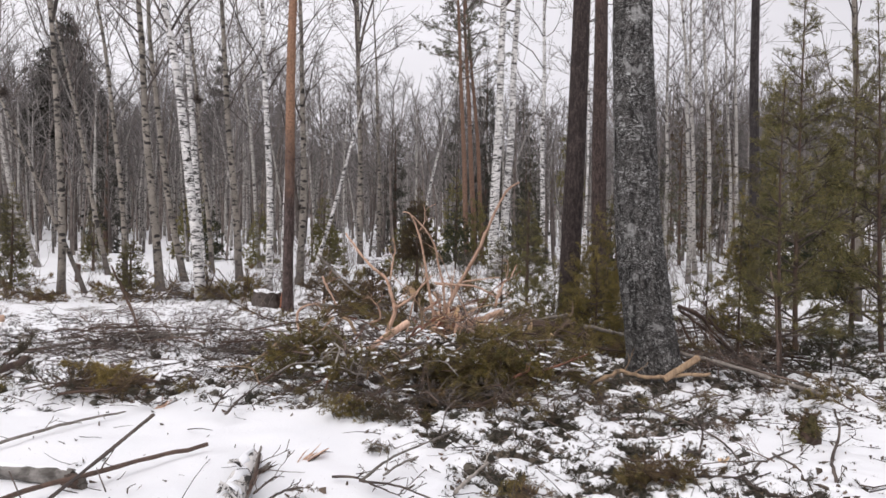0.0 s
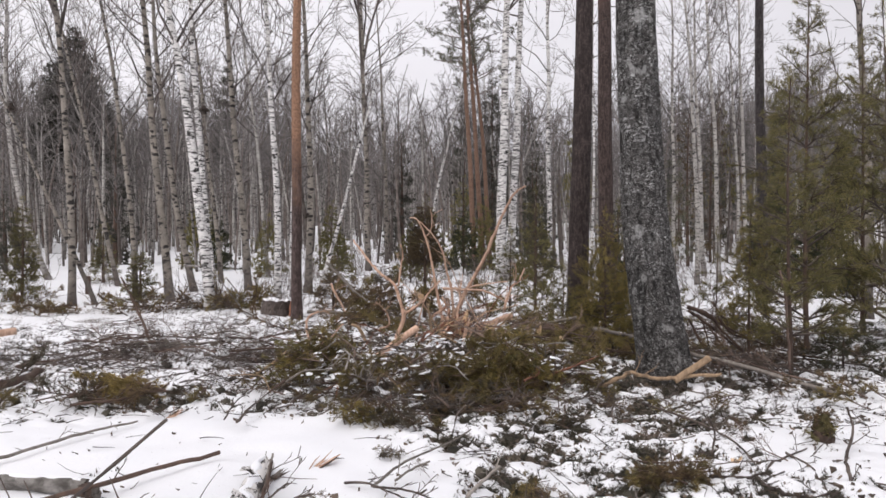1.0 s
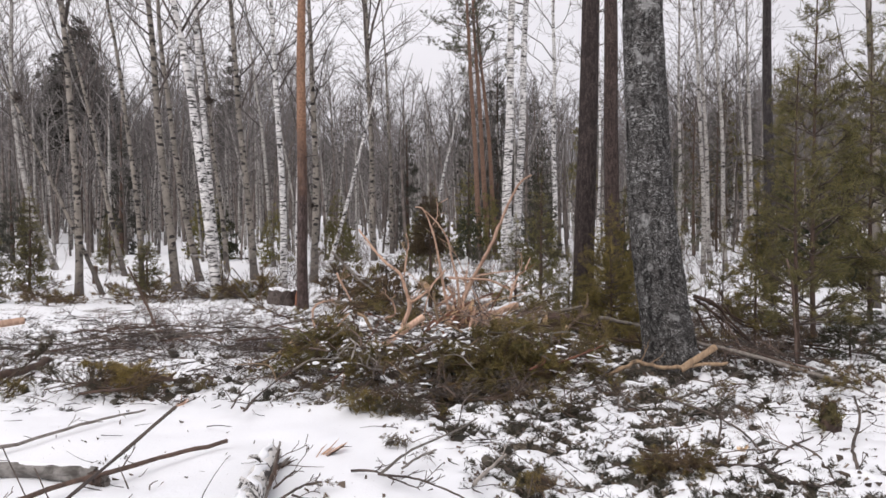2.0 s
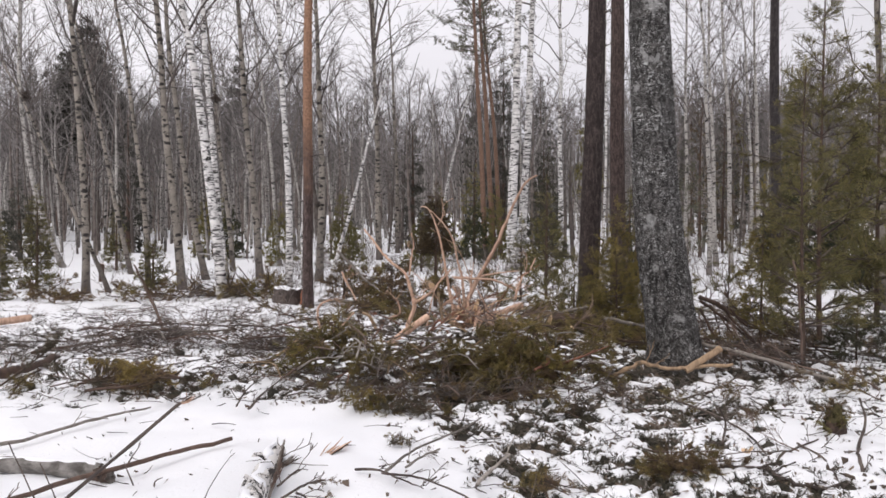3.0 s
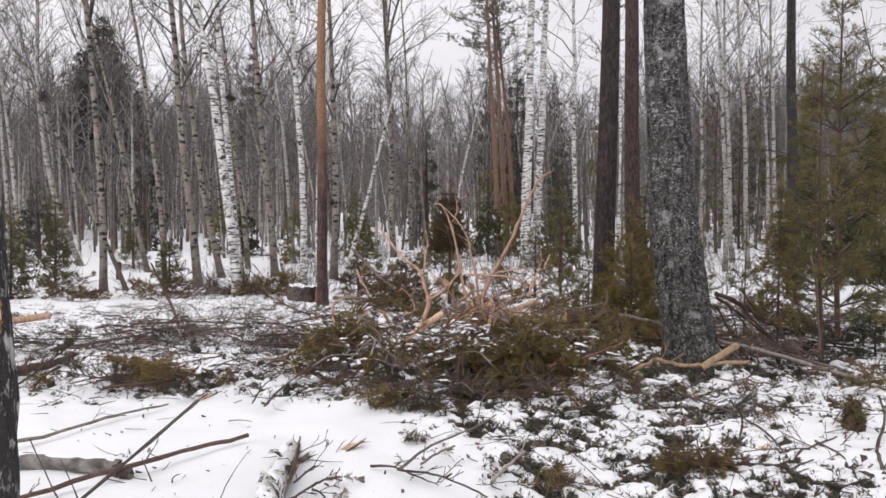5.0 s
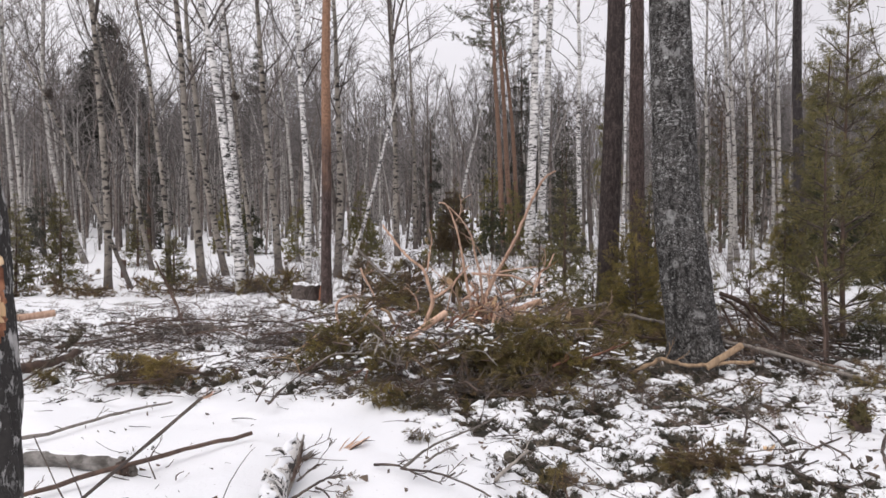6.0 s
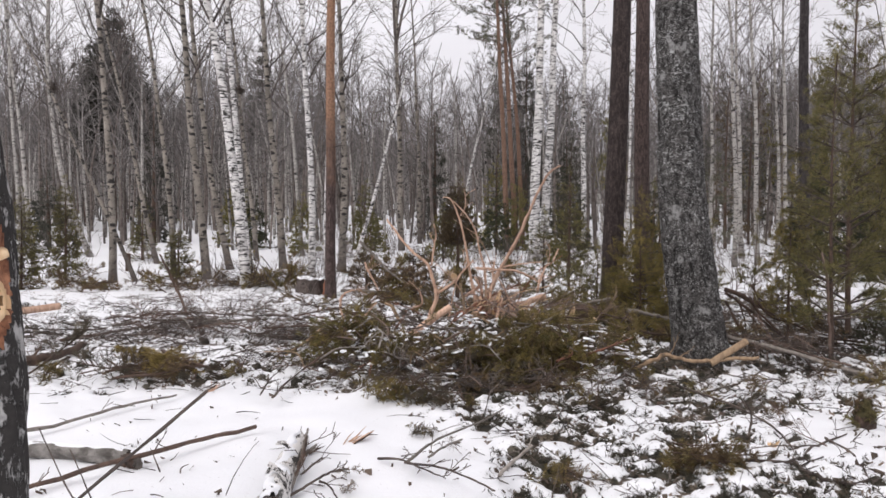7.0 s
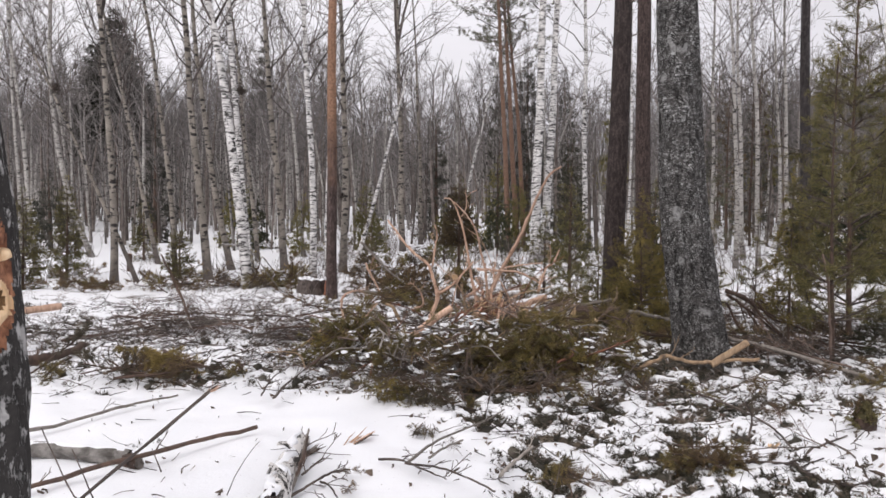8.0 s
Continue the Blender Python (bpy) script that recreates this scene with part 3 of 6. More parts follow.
aspen(-8.72, 16, 0.080, -0.02, -0.21, 11, 1, fork=3)
aspen(-8.35, 16.3, 0.048, -1.24, -2.7, 6.5, 2, "thin aspen stem leaning far over towards the wood", limbs=8)
birch(-13.92, 24, 0.087, -0.92, -1.30, 12, 3, "pale birch with a curved leaning trunk", BIRCH_GREY)
birch(-11.63, 17.5, 0.056, -0.23, -0.47, 9, 4, SLIM, BIRCH_GREY)
birch(-13.29, 19.5, 0.055, -0.16, -0.22, 9, 5, SLIM, BIRCH_GREY)
aspen(-10.05, 21, 0.067, -0.59, -1.20, 10, 6, "grey aspen with a leaning trunk and dark knots")
aspen(-8.13, 18, 0.066, -0.19, -0.54, 10, 7)
aspen(-6.87, 17, 0.095, -0.24, -0.47, 12, 8, first=0.36)
aspen(-7.39, 20, 0.088, -0.54, -0.89, 12, 9)
birch(-5.20, 15, 0.105, -0.27, -0.71, 12, 10, "stout white birch with black dashes, leaning slightly", first=0.46)
birch(-5.75, 17, 0.082, -0.28, -0.46, 12, 11)
aspen(-7.25, 22, 0.071, -0.27, -0.56, 10, 12)
aspen(-5.79, 20, 0.096, -0.25, -0.46, 12, 13, first=0.38)
birch(-6.30, 24, 0.067, -0.20, -0.49, 10, 14, SLIM, BIRCH_GREY)
birch(-4.20, 17, 0.082, -0.05, -0.18, 11, 15, first=0.4)
birch(-4.12, 18, 0.051, 0.07, 0.13, 9, 16, SLIM)
aspen(-3.88, 19, 0.099, 0.06, 0.0, 10, 18, "aspen with big black knots along a beige trunk")
birch(-3.45, 18, 0.058, 0.87, 1.70, 5.6, 19, "thin white birch leaning steeply over the clearing", limbs=7, first=0.7)
aspen(-3.09, 26, 0.104, -0.04, -0.10, 12, 20, "dark grey aspen that forks high up", fork=4, first=0.5)
aspen(-2.77, 30, 0.084, -0.03, -0.12, 11, 21)
birch(-1.03, 28, 0.067, 0.48, 1.16, 9, 22, "distant thin birch leaning sideways")
birch(1.51, 22, 0.150, 0.09, 0.18, 15, 26, "thick bright birch with broad black dashes", first=0.55)
birch(1.85, 22.5, 0.126, 0.16, 0.29, 15, 27, "bright birch close beside a thicker one", first=0.55)
birch(3.61, 26, 0.094, -0.02, -0.03, 14, 28, first=0.5)
birch(2.00, 12.2, 0.034, 0.16, 0.42, 4.5, 31, "young crooked birch stem beside a brown pine", limbs=6, first=0.6)
birch(3.22, 16, 0.032, 0.0, 0.02, 8, 32, SLIM, limbs=8)
birch(7.87, 25, 0.070, -0.02, -0.05, 11, 33, SLIM, BIRCH_GREY)
aspen(6.98, 20, 0.064, -0.06, -0.22, 10, 34, bark=BIRCH_GREY)
aspen(8.21, 23, 0.074, -0.12, -0.24, 10, 35, bark=BIRCH_GREY)
birch(7.95, 21, 0.067, -0.09, -0.24, 11, 36, SLIM, BIRCH_GREY)
birch(9.73, 24, 0.058, -0.04, -0.20, 10, 37, SLIM, BIRCH_GREY)
birch(9.61, 23, 0.065, -0.10, -0.20, 11, 38, SLIM, BIRCH_GREY)
aspen(7.68, 13, 0.073, -0.06, -0.24, 10, 40, "grey trunk standing among young pines")

tall_pine(-2.87, 13, 0.092, 0.01, 0.08, 14, PINE_ORANGE, "pine with brown foot and orange flaking upper trunk", 41, 0.62)
tall_pine(0.85, 26, 0.094, -0.12, -0.26, 12.5, PINE_FAR, "slender orange-brown pine with sparse crown", 42, 0.58)
tall_pine(1.21, 27, 0.097, -0.17, -0.34, 12.5, PINE_FAR, "slender orange-brown pine with sparse crown", 43, 0.6)
tall_pine(1.50, 28, 0.090, -0.12, -0.34, 11, PINE_FAR, "slender orange-brown pine with sparse crown", 44, 0.62)
tall_pine(2.03, 11.3, 0.155, 0.07, 0.16, 16, PINE_DARK, "tall dark brown pine trunk standing by the slash heap", 45, 0.62)
tall_pine(3.10, 14, 0.148, -0.03, -0.06, 16, PINE_RED, "tall reddish-brown pine trunk with plated bark", 46, 0.62)
tall_pine(7.09, 16, 0.112, -0.08, -0.14, 15, PINE_BLACK, "dark pine trunk rising behind young pines", 47, 0.62)

young_conifer("young_pine", 3.77, 7.8, 0.026, -0.01, 0.12, 3.3, 0.72, PINE_GREEN, "young pine with soft green needles", 51, low=0.18, gap=0.34)
young_conifer("young_pine", 4.80, 9.5, 0.034, -0.02, 0.06, 5.3, 1.0, PINE_GREEN, "slender young pine with upswept branches", 52, low=0.10, gap=0.34)
young_conifer("young_pine", 6.43, 11, 0.038, -0.03, -0.04, 4.7, 1.15, PINE_GREEN, "young pine with dense green crown", 53, low=0.10, gap=0.34)
young_conifer("young_pine", 5.98, 9.5, 0.034, -0.13, -0.26, 4.8, 1.05, PINE_GREEN, "young pine with dense green crown", 54, low=0.10, gap=0.34)
young_conifer("young_pine", 3.52, 8.3, 0.018, 0.02, 0.05, 1.95, 0.42, PINE_YELLOW, "yellow-brown young pine with hanging branches", 55, low=0.36, gap=0.11, lift=-0.35)
young_conifer("young_pine", 3.85, 10.2, 0.014, 0.02, 0.05, 1.5, 0.5, PINE_GREEN, "thin sparse pine sapling in the snow", 155, low=0.2, gap=0.25, whorl=3)
young_conifer("young_pine", 3.45, 11.4, 0.014, 0.02, 0.05, 1.7, 0.5, PINE_GREEN, "thin sparse pine sapling in the snow", 156, low=0.2, gap=0.25, whorl=3)
young_conifer("young_spruce", 4.45, 7.95, 0.014, 0.02, 0.05, 0.75, 0.42, SPRUCE_DARK, "low dark spruce sapling in the snow", 157, "spruce", low=0.1, gap=0.13, whorl=5, lift=0.1)
young_conifer("young_spruce", -10.5, 17, 0.041, 0.08, 0.17, 2.4, 0.42, PINE_GREEN, "small dark green spruce in the snow", 56, "spruce", low=0.06, whorl=8, gap=0.11, lift=0.0)
young_conifer("young_spruce", -7.81, 17.5, 0.042, 0.06, 0.11, 1.3, 0.42, PINE_GREEN, "small green spruce beside aspens", 57, "spruce", low=0.05, whorl=8, gap=0.10, lift=0.1)
young_conifer("young_spruce", -10.99, 22, 0.05, 0.06, 0.13, 1.9, 0.45, PINE_GREEN, "small green spruce under the bare trees", 58, "spruce", low=0.1, whorl=7, gap=0.13, lift=0.1)
young_conifer("young_spruce", -9.73, 14.2, 0.034, 0.01, -0.2, 2.0, 0.5, PINE_GREEN, "small green spruce in the snow", 59, "spruce", low=0.05, whorl=8, gap=0.11, lift=0.05)
young_conifer("young_pine", 1.73, 14.5, 0.03, 0.03, 0.24, 2.4, 0.55, PINE_GREEN, "young green pine behind the slash heap", 60, low=0.1, gap=0.24)
young_conifer("young_pine", 1.05, 12.5, 0.025, 0.03, 0.1, 1.5, 0.5, PINE_GREEN, "young green pine behind the slash heap", 61, low=0.1, gap=0.2)
young_conifer("young_pine", 2.14, 9.9, 0.025, 0.1, 0.4, 1.8, 0.60, PINE_YELLOW, "bushy yellow-green young pine at a pine's foot", 62, low=0.06, gap=0.12, lift=0.2)
young_conifer("young_pine", 2.42, 10.4, 0.025, 0.1, 0.3, 1.9, 0.5, PINE_GREEN, "bushy young pine at a pine's foot", 63, low=0.06, gap=0.2, lift=0.2)
young_conifer("young_pine", 1.62, 10.2, 0.022, 0.05, 0.2, 1.0, 0.34, PINE_GREEN, "bushy yellow-green young pine at a pine's foot", 163, low=0.05, gap=0.11, lift=0.2)
young_conifer("young_pine", 2.02, 9.2, 0.02, 0.05, 0.2, 1.15, 0.52, PINE_YELLOW, "low yellow-green pine beside the slash heap", 164, low=0.05, gap=0.10, lift=0.15)
young_conifer("spruce_tree", -2.33, 33, 0.10, 0, 0, 6.0, 1.0, SPRUCE_HAZED, "dark green spruce deep in the wood", 64, "deep", low=0.05, gap=0.32, lift=0.0, group="dark spruces", near=False)
young_conifer("spruce_tree", -14.46, 30, 0.10, 0.06, 0.12, 5.9, 1.0, SPRUCE_HAZED, "nearly black spruce deep in the wood", 65, "deep", low=0.04, gap=0.3, lift=0.0, group="dark spruces", near=False)
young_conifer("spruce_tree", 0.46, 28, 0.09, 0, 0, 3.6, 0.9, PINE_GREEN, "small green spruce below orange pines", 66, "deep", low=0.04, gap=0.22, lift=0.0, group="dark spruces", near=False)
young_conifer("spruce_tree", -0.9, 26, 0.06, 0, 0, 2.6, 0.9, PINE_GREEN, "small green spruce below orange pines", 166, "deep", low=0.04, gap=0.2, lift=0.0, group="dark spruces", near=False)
young_conifer("spruce_tree", -24.35, 45, 0.16, 0.07, 0.14, 14.6, 4.3, SPRUCE_HAZED, "tall dark conifer above the bare wood", 67, "deep", low=0.35, whorl=9, gap=0.30, lift=0.4, group="dark spruces", near=False)
young_conifer("spruce_tree", -29.2, 50, 0.14, 0.07, 0.17, 13.2, 2.4, SPRUCE_HAZED, "dark conifer among bare trees", 68, "deep", low=0.35, whorl=5, gap=0.28, lift=0.3, group="dark spruces", near=False)
young_conifer("spruce_tree", 3.93, 34, 0.10, -0.03, -0.05, 5.0, 1.1, SPRUCE_HAZED, "dark green spruce deep in the wood", 69, "deep", low=0.04, gap=0.3, lift=0.0, group="dark spruces", near=False)
young_conifer("spruce_tree", -19.2, 60, 0.14, 0.04, 0.08, 16.3, 2.2, SPRUCE_HAZED, "tall dark spruce above the bare wood", 70, "deep", low=0.45, whorl=8, gap=0.36, lift=0.05, group="dark spruces", near=False)
young_conifer("spruce_tree", 2.2, 38, 0.12, 0, 0, 10.2, 1.6, SPRUCE_HAZED, "tall dark spruce behind birches", 71, "deep", low=0.15, whorl=7, gap=0.4, lift=0.05, group="dark spruces", near=False)

for k, (x, y, h, mat) in enumerate(((0.92, 48, 11.0, SPRUCE_HAZED), (5.47, 50, 11.2, SPRUCE_HAZED), (8.09, 46, 9.0, PINE_GREEN), (14.1, 44, 10.8, SPRUCE_HAZED),
                                    (15.1, 40, 9.0, PINE_GREEN), (17.0, 42, 9.5, SPRUCE_HAZED), (-17.3, 27, 3.0, SPRUCE_HAZED), (-10.0, 28, 2.8, PINE_GREEN))):
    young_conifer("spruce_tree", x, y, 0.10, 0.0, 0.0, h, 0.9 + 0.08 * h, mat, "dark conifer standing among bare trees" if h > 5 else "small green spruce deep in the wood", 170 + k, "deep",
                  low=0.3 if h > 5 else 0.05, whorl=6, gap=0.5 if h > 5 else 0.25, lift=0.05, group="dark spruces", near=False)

# small conifers standing among the trunks
rng_low = np.random.default_rng(91)
for k, (x, y, h) in enumerate(((-3.4, 21, 1.6), (-1.3, 22, 1.7), (0.4, 24, 2.2), (1.2, 26, 2.6), (2.4, 20, 2.2), (4.4, 18, 2.4),
                               (5.3, 19, 3.0), (6.0, 22, 3.2), (9.0, 20, 3.3), (10.2, 19, 3.5), (-6.3, 24, 2.0), (-9.0, 27, 2.3), (-4.6, 27, 2.6), (11.0, 24, 4.5), (8.6, 17, 2.6))):
    young_conifer("young_spruce", x, y, 0.03, 0.0, 0.05, h, 0.42 + 0.10 * h, (PINE_GREEN, PINE_GREEN, SPRUCE_DARK)[k % 3], "green young conifer under the bare trees", 400 + k, "deep",
                  low=0.06, whorl=6, gap=0.17, lift=0.15, near=False)

for k, (x, y, h) in enumerate(((9.0, 27, 6.5), (10.6, 29, 7.5), (7.9, 25, 4.6), (11.6, 31, 8.0))):
    young_conifer("spruce_tree", x, y, 0.06, 0.0, 0.05, h, 0.9, (BROWN_MASS, SPRUCE_HAZED, PINE_CROWN)[k % 3], "thin brownish conifer deep in the wood", 440 + k, "far",
                  low=0.1, whorl=4, gap=0.42, lift=0.3, group="dark spruces", near=False)

# the thick old tree at the edge of the slash
def old_tree():
    x, y = 2.28, 7.45
    rng = np.random.default_rng(5)
    tree = thing("old_tree", pose(x, y, H(x, y) - 0.03), "thick old tree with rough grey bark and pale lichen", "tree")
    n, sides, h = 420, 110, 13.0
    z = np.concatenate([np.linspace(-0.12, 4.6, 330), np.linspace(4.65, h, n - 330)])
    th = np.arange(sides) / sides * 2 * np.pi
    cx = np.interp(z, (0, 0.6, 1.2, 1.75, 2.6, 3.7, 6, 13), (0.02, -0.07, -0.155, -0.215, -0.27, -0.31, -0.32, -0.2))
    cx = np.convolve(np.pad(cx, 20, "edge"), np.ones(41) / 41, "valid")
    rad = np.interp(z, (0, 0.25, 0.9, 1.7, 2.4, 3.8, 13), (0.290, 0.266, 0.254, 0.232, 0.206, 0.200, 0.07))
    flare = 1 + 0.10 * np.exp(-np.maximum(z, 0) / 0.12)[:, None] * (1 + 0.7 * np.sin(th * 5 + 1))[None]
    U, Z = np.meshgrid(th, z)
    wrap = lambda lat, a, b: lat(np.cos(U) * a + 40 + Z * 0.7, np.sin(U) * a + 60 + Z * b)
    ridge = np.abs(wrap(LAT[0], 3.2, 1.7)) * 0.6 + np.abs(wrap(LAT[1], 6.5, 4.5)) * 0.4
    bulge = wrap(LAT[2], 0.9, 1.1)
    r = rad[:, None] * flare * (1 + 0.035 * bulge) + 0.040 * (ridge - 0.35) + 0.006 * wrap(LAT[3], 14, 16)
    g = Geo()
    v = np.stack([cx[:, None] + r * np.cos(U), r * np.sin(U) * 0.97 + 0 * Z, Z], -1).reshape(-1, 3)
    i = np.arange(n - 1)[:, None] * sides + np.arange(sides)
    j = np.arange(n - 1)[:, None] * sides + (np.arange(sides) + 1) % sides
    g.put(v, None, np.stack([i, j, j + sides, i + sides], -1).reshape(-1, 4))
    crown = Geo()
    for k in range(16):
        zz = rng.uniform(6.0, 12.6)
        limb(crown, rng, (float(np.interp(zz, z, cx)), 0, zz), aside(rng, UP, rng.uniform(0.6, 1.1)), rng.uniform(1.2, 3.0) * (1.5 - zz / 13), 0.05, 2, 6, 0.05, 0.15, 0.006)
    part("trunk", g, OLD, tree)
    part("crown", crown, TWIG_DARK, tree, "bare dark limbs high up")


old_tree()


# the wounded birch close to the walker
def wounded_tree():
    x, y = -2.09, 2.8
    rng = np.random.default_rng(8)
    tree = thing("wounded_birch", pose(x, y, H(x, y)), "birch with black and white bark and an open wood wound", "tree")
    n, sides, h = 420, 110, 10.0
    z = np.concatenate([np.linspace(-0.1, 3.0, 370), np.linspace(3.03, h, n - 370)])
    th = np.arange(sides) / sides * 2 * np.pi
    U, Z = np.meshgrid(th, z)
    cx = np.interp(z, (0, 1.0, 1.5, 1.9, 2.3, 10), (0.0, 0.0, -0.02, -0.055, -0.10, -0.8))
    cx = np.convolve(np.pad(cx, 12, "edge"), np.ones(25) / 25, "valid")
    rad = np.interp(z, (0, 0.3, 2.2, 10), (0.155, 0.14, 0.125, 0.02))
    wrap = lambda lat, a, b: lat(np.cos(U) * a + 40, np.sin(U) * a + 60 + Z * b)
    r = rad[:, None] + 0.014 * wrap(LAT[0], 2.5, 3.0) + 0.008 * wrap(LAT[1], 6, 9)
    # the wound: torn inner bark round a healed ring of pale wood
    away = np.angle(np.exp(1j * (U - radians(-44))))
    torn = wrap(LAT[4], 6, 16) * 0.16 + wrap(LAT[5], 14, 40) * 0.10
    zone = np.sqrt((away / 0.64) ** 2 + ((Z - 1.32) / 0.29) ** 2) + torn * 0.9
    ring = np.sqrt((away / 0.56) ** 2 + ((Z - 1.235) / 0.112) ** 2) + torn * 0.45
    r = r - 0.022 * step(zone, 1.03, 0.9) + 0.030 * np.exp(-((ring - 0.74) / 0.22) ** 2) - 0.055 * step(ring, 0.58, 0.30)
    r = r + np.where(zone < 1, 0.020 * wrap(LAT[2], 5, 12) * (ring > 1) + 0.008 * wrap(LAT[3], 13, 30), 0)
    P = np.stack([cx[:, None] + r * np.cos(U), r * np.sin(U), Z], -1)
    i = np.arange(n - 1)[:, None] * sides + np.arange(sides)
    j = np.arange(n - 1)[:, None] * sides + (np.arange(sides) + 1) % sides
    quads = np.stack([i, j, j + sides, i + sides], -1)
    e, q = zone[:-1], ring[:-1]
    bark, open_wood, collar, core = Geo(), Geo(), Geo(), Geo()
    bark.put(P.reshape(-1, 3), None, quads[(e >= 1) & (q >= 1)])
    collar.put(P.reshape(-1, 3), None, quads[(e < 1) & (q >= 1)])
    open_wood.put(P.reshape(-1, 3), None, quads[(q < 1) & (q >= 0.56)])
    core.put(P.reshape(-1, 3), None, quads[q < 0.56])
    knob = Geo()
    kd = np.array((math.cos(radians(-26)), math.sin(radians(-26)), 0.08))
    k0 = np.array((0.0, 0.0, 1.425)) + kd * 0.07
    tube(knob, np.array([k0, k0 + kd * 0.05, k0 + kd * 0.085, k0 + kd * 0.10]), (0.030, 0.028, 0.021, 0.008), 12, True, rng, 0.08)
    part("branch_knob", knob, PALE, tree, "pale stub of a broken branch")
    for k in range(9):
        strip = Geo()
        a0, z0 = radians(-44) + rng.uniform(-0.6, 0.7), 1.32 + rng.choice((-1, 1)) * rng.uniform(0.16, 0.30)
        d0 = np.array((math.cos(a0), math.sin(a0), 0.0))
        line = np.array([d0 * 0.125 + UP * z0, d0 * 0.150 + UP * (z0 - 0.03), d0 * 0.158 + UP * (z0 - rng.uniform(0.06, 0.12))])
        tube(strip, line, (0.009, 0.010, 0.003), 5, True, rng, 0.25)
        part("bark_strip", strip, RESIN, tree, "torn strip of red-brown inner bark")
    crown = Geo()
    for k in range(14):
        zz = rng.uniform(4.5, 9.8)
        limb(crown, rng, (float(np.interp(zz, z, cx)), 0, zz), aside(rng, UP, rng.uniform(0.5, 0.9)), rng.uniform(0.8, 2.0), 0.025, 2, 5, 0.05, 0.15, 0.004)
    part("trunk", bark, CHAR, tree)
    part("wound", open_wood, PALE, tree, "pale yellowish bare wood")
    part("wound_core", core, ROTTEN, tree, "dark rotten knot hole")
    part("wound_rim", collar, RESIN, tree, "torn red-brown inner bark")
    part("crown", crown, TWIG, tree, "bare thin twigs")


wounded_tree()


# the wood behind: too many stems to count
def template(seed, h, r, lowlimb, limbs):
    rng = np.random.default_rng(seed)
    stem, top = Geo(), Geo()
    line = trunk_line(h, rng.normal(0, 0.12), rng.normal(0, 0.3), rng, 9, 0.04)
    tube(stem, line, np.maximum(r * (1.1 - np.linspace(0, 0.85, 9)), 0.015), 5)
    for k in range(limbs):
        f = lowlimb + (0.97 - lowlimb) * (k + rng.uniform(0, 1)) / limbs
        i = min(int(f * 8), 7)
        d = aside(rng, UP, rng.uniform(0.45, 0.95))
        pts = wander(rng, line[i] + (line[i + 1] - line[i]) * (f * 8 - i), d, h * rng.uniform(0.12, 0.24) * (1.3 - 0.6 * f), 4, 0.15, 0.08)
        tube(top, pts, (0.026, 0.02, 0.015, 0.01), 3)
        for _ in range(5):
            j = rng.integers(1, 3)
            sub = wander(rng, pts[j], aside(rng, d, 0.7), h * rng.uniform(0.06, 0.13), 2, 0.15, 0.06)
            tube(top, sub, (0.013, 0.008), 3)
            for _ in range(1):
                tube(top, wander(rng, (sub[0] + sub[1]) / 2, aside(rng, d, 0.9), h * rng.uniform(0.03, 0.08), 2, 0.1, 0), (0.010, 0.007), 3)
    return stem, top


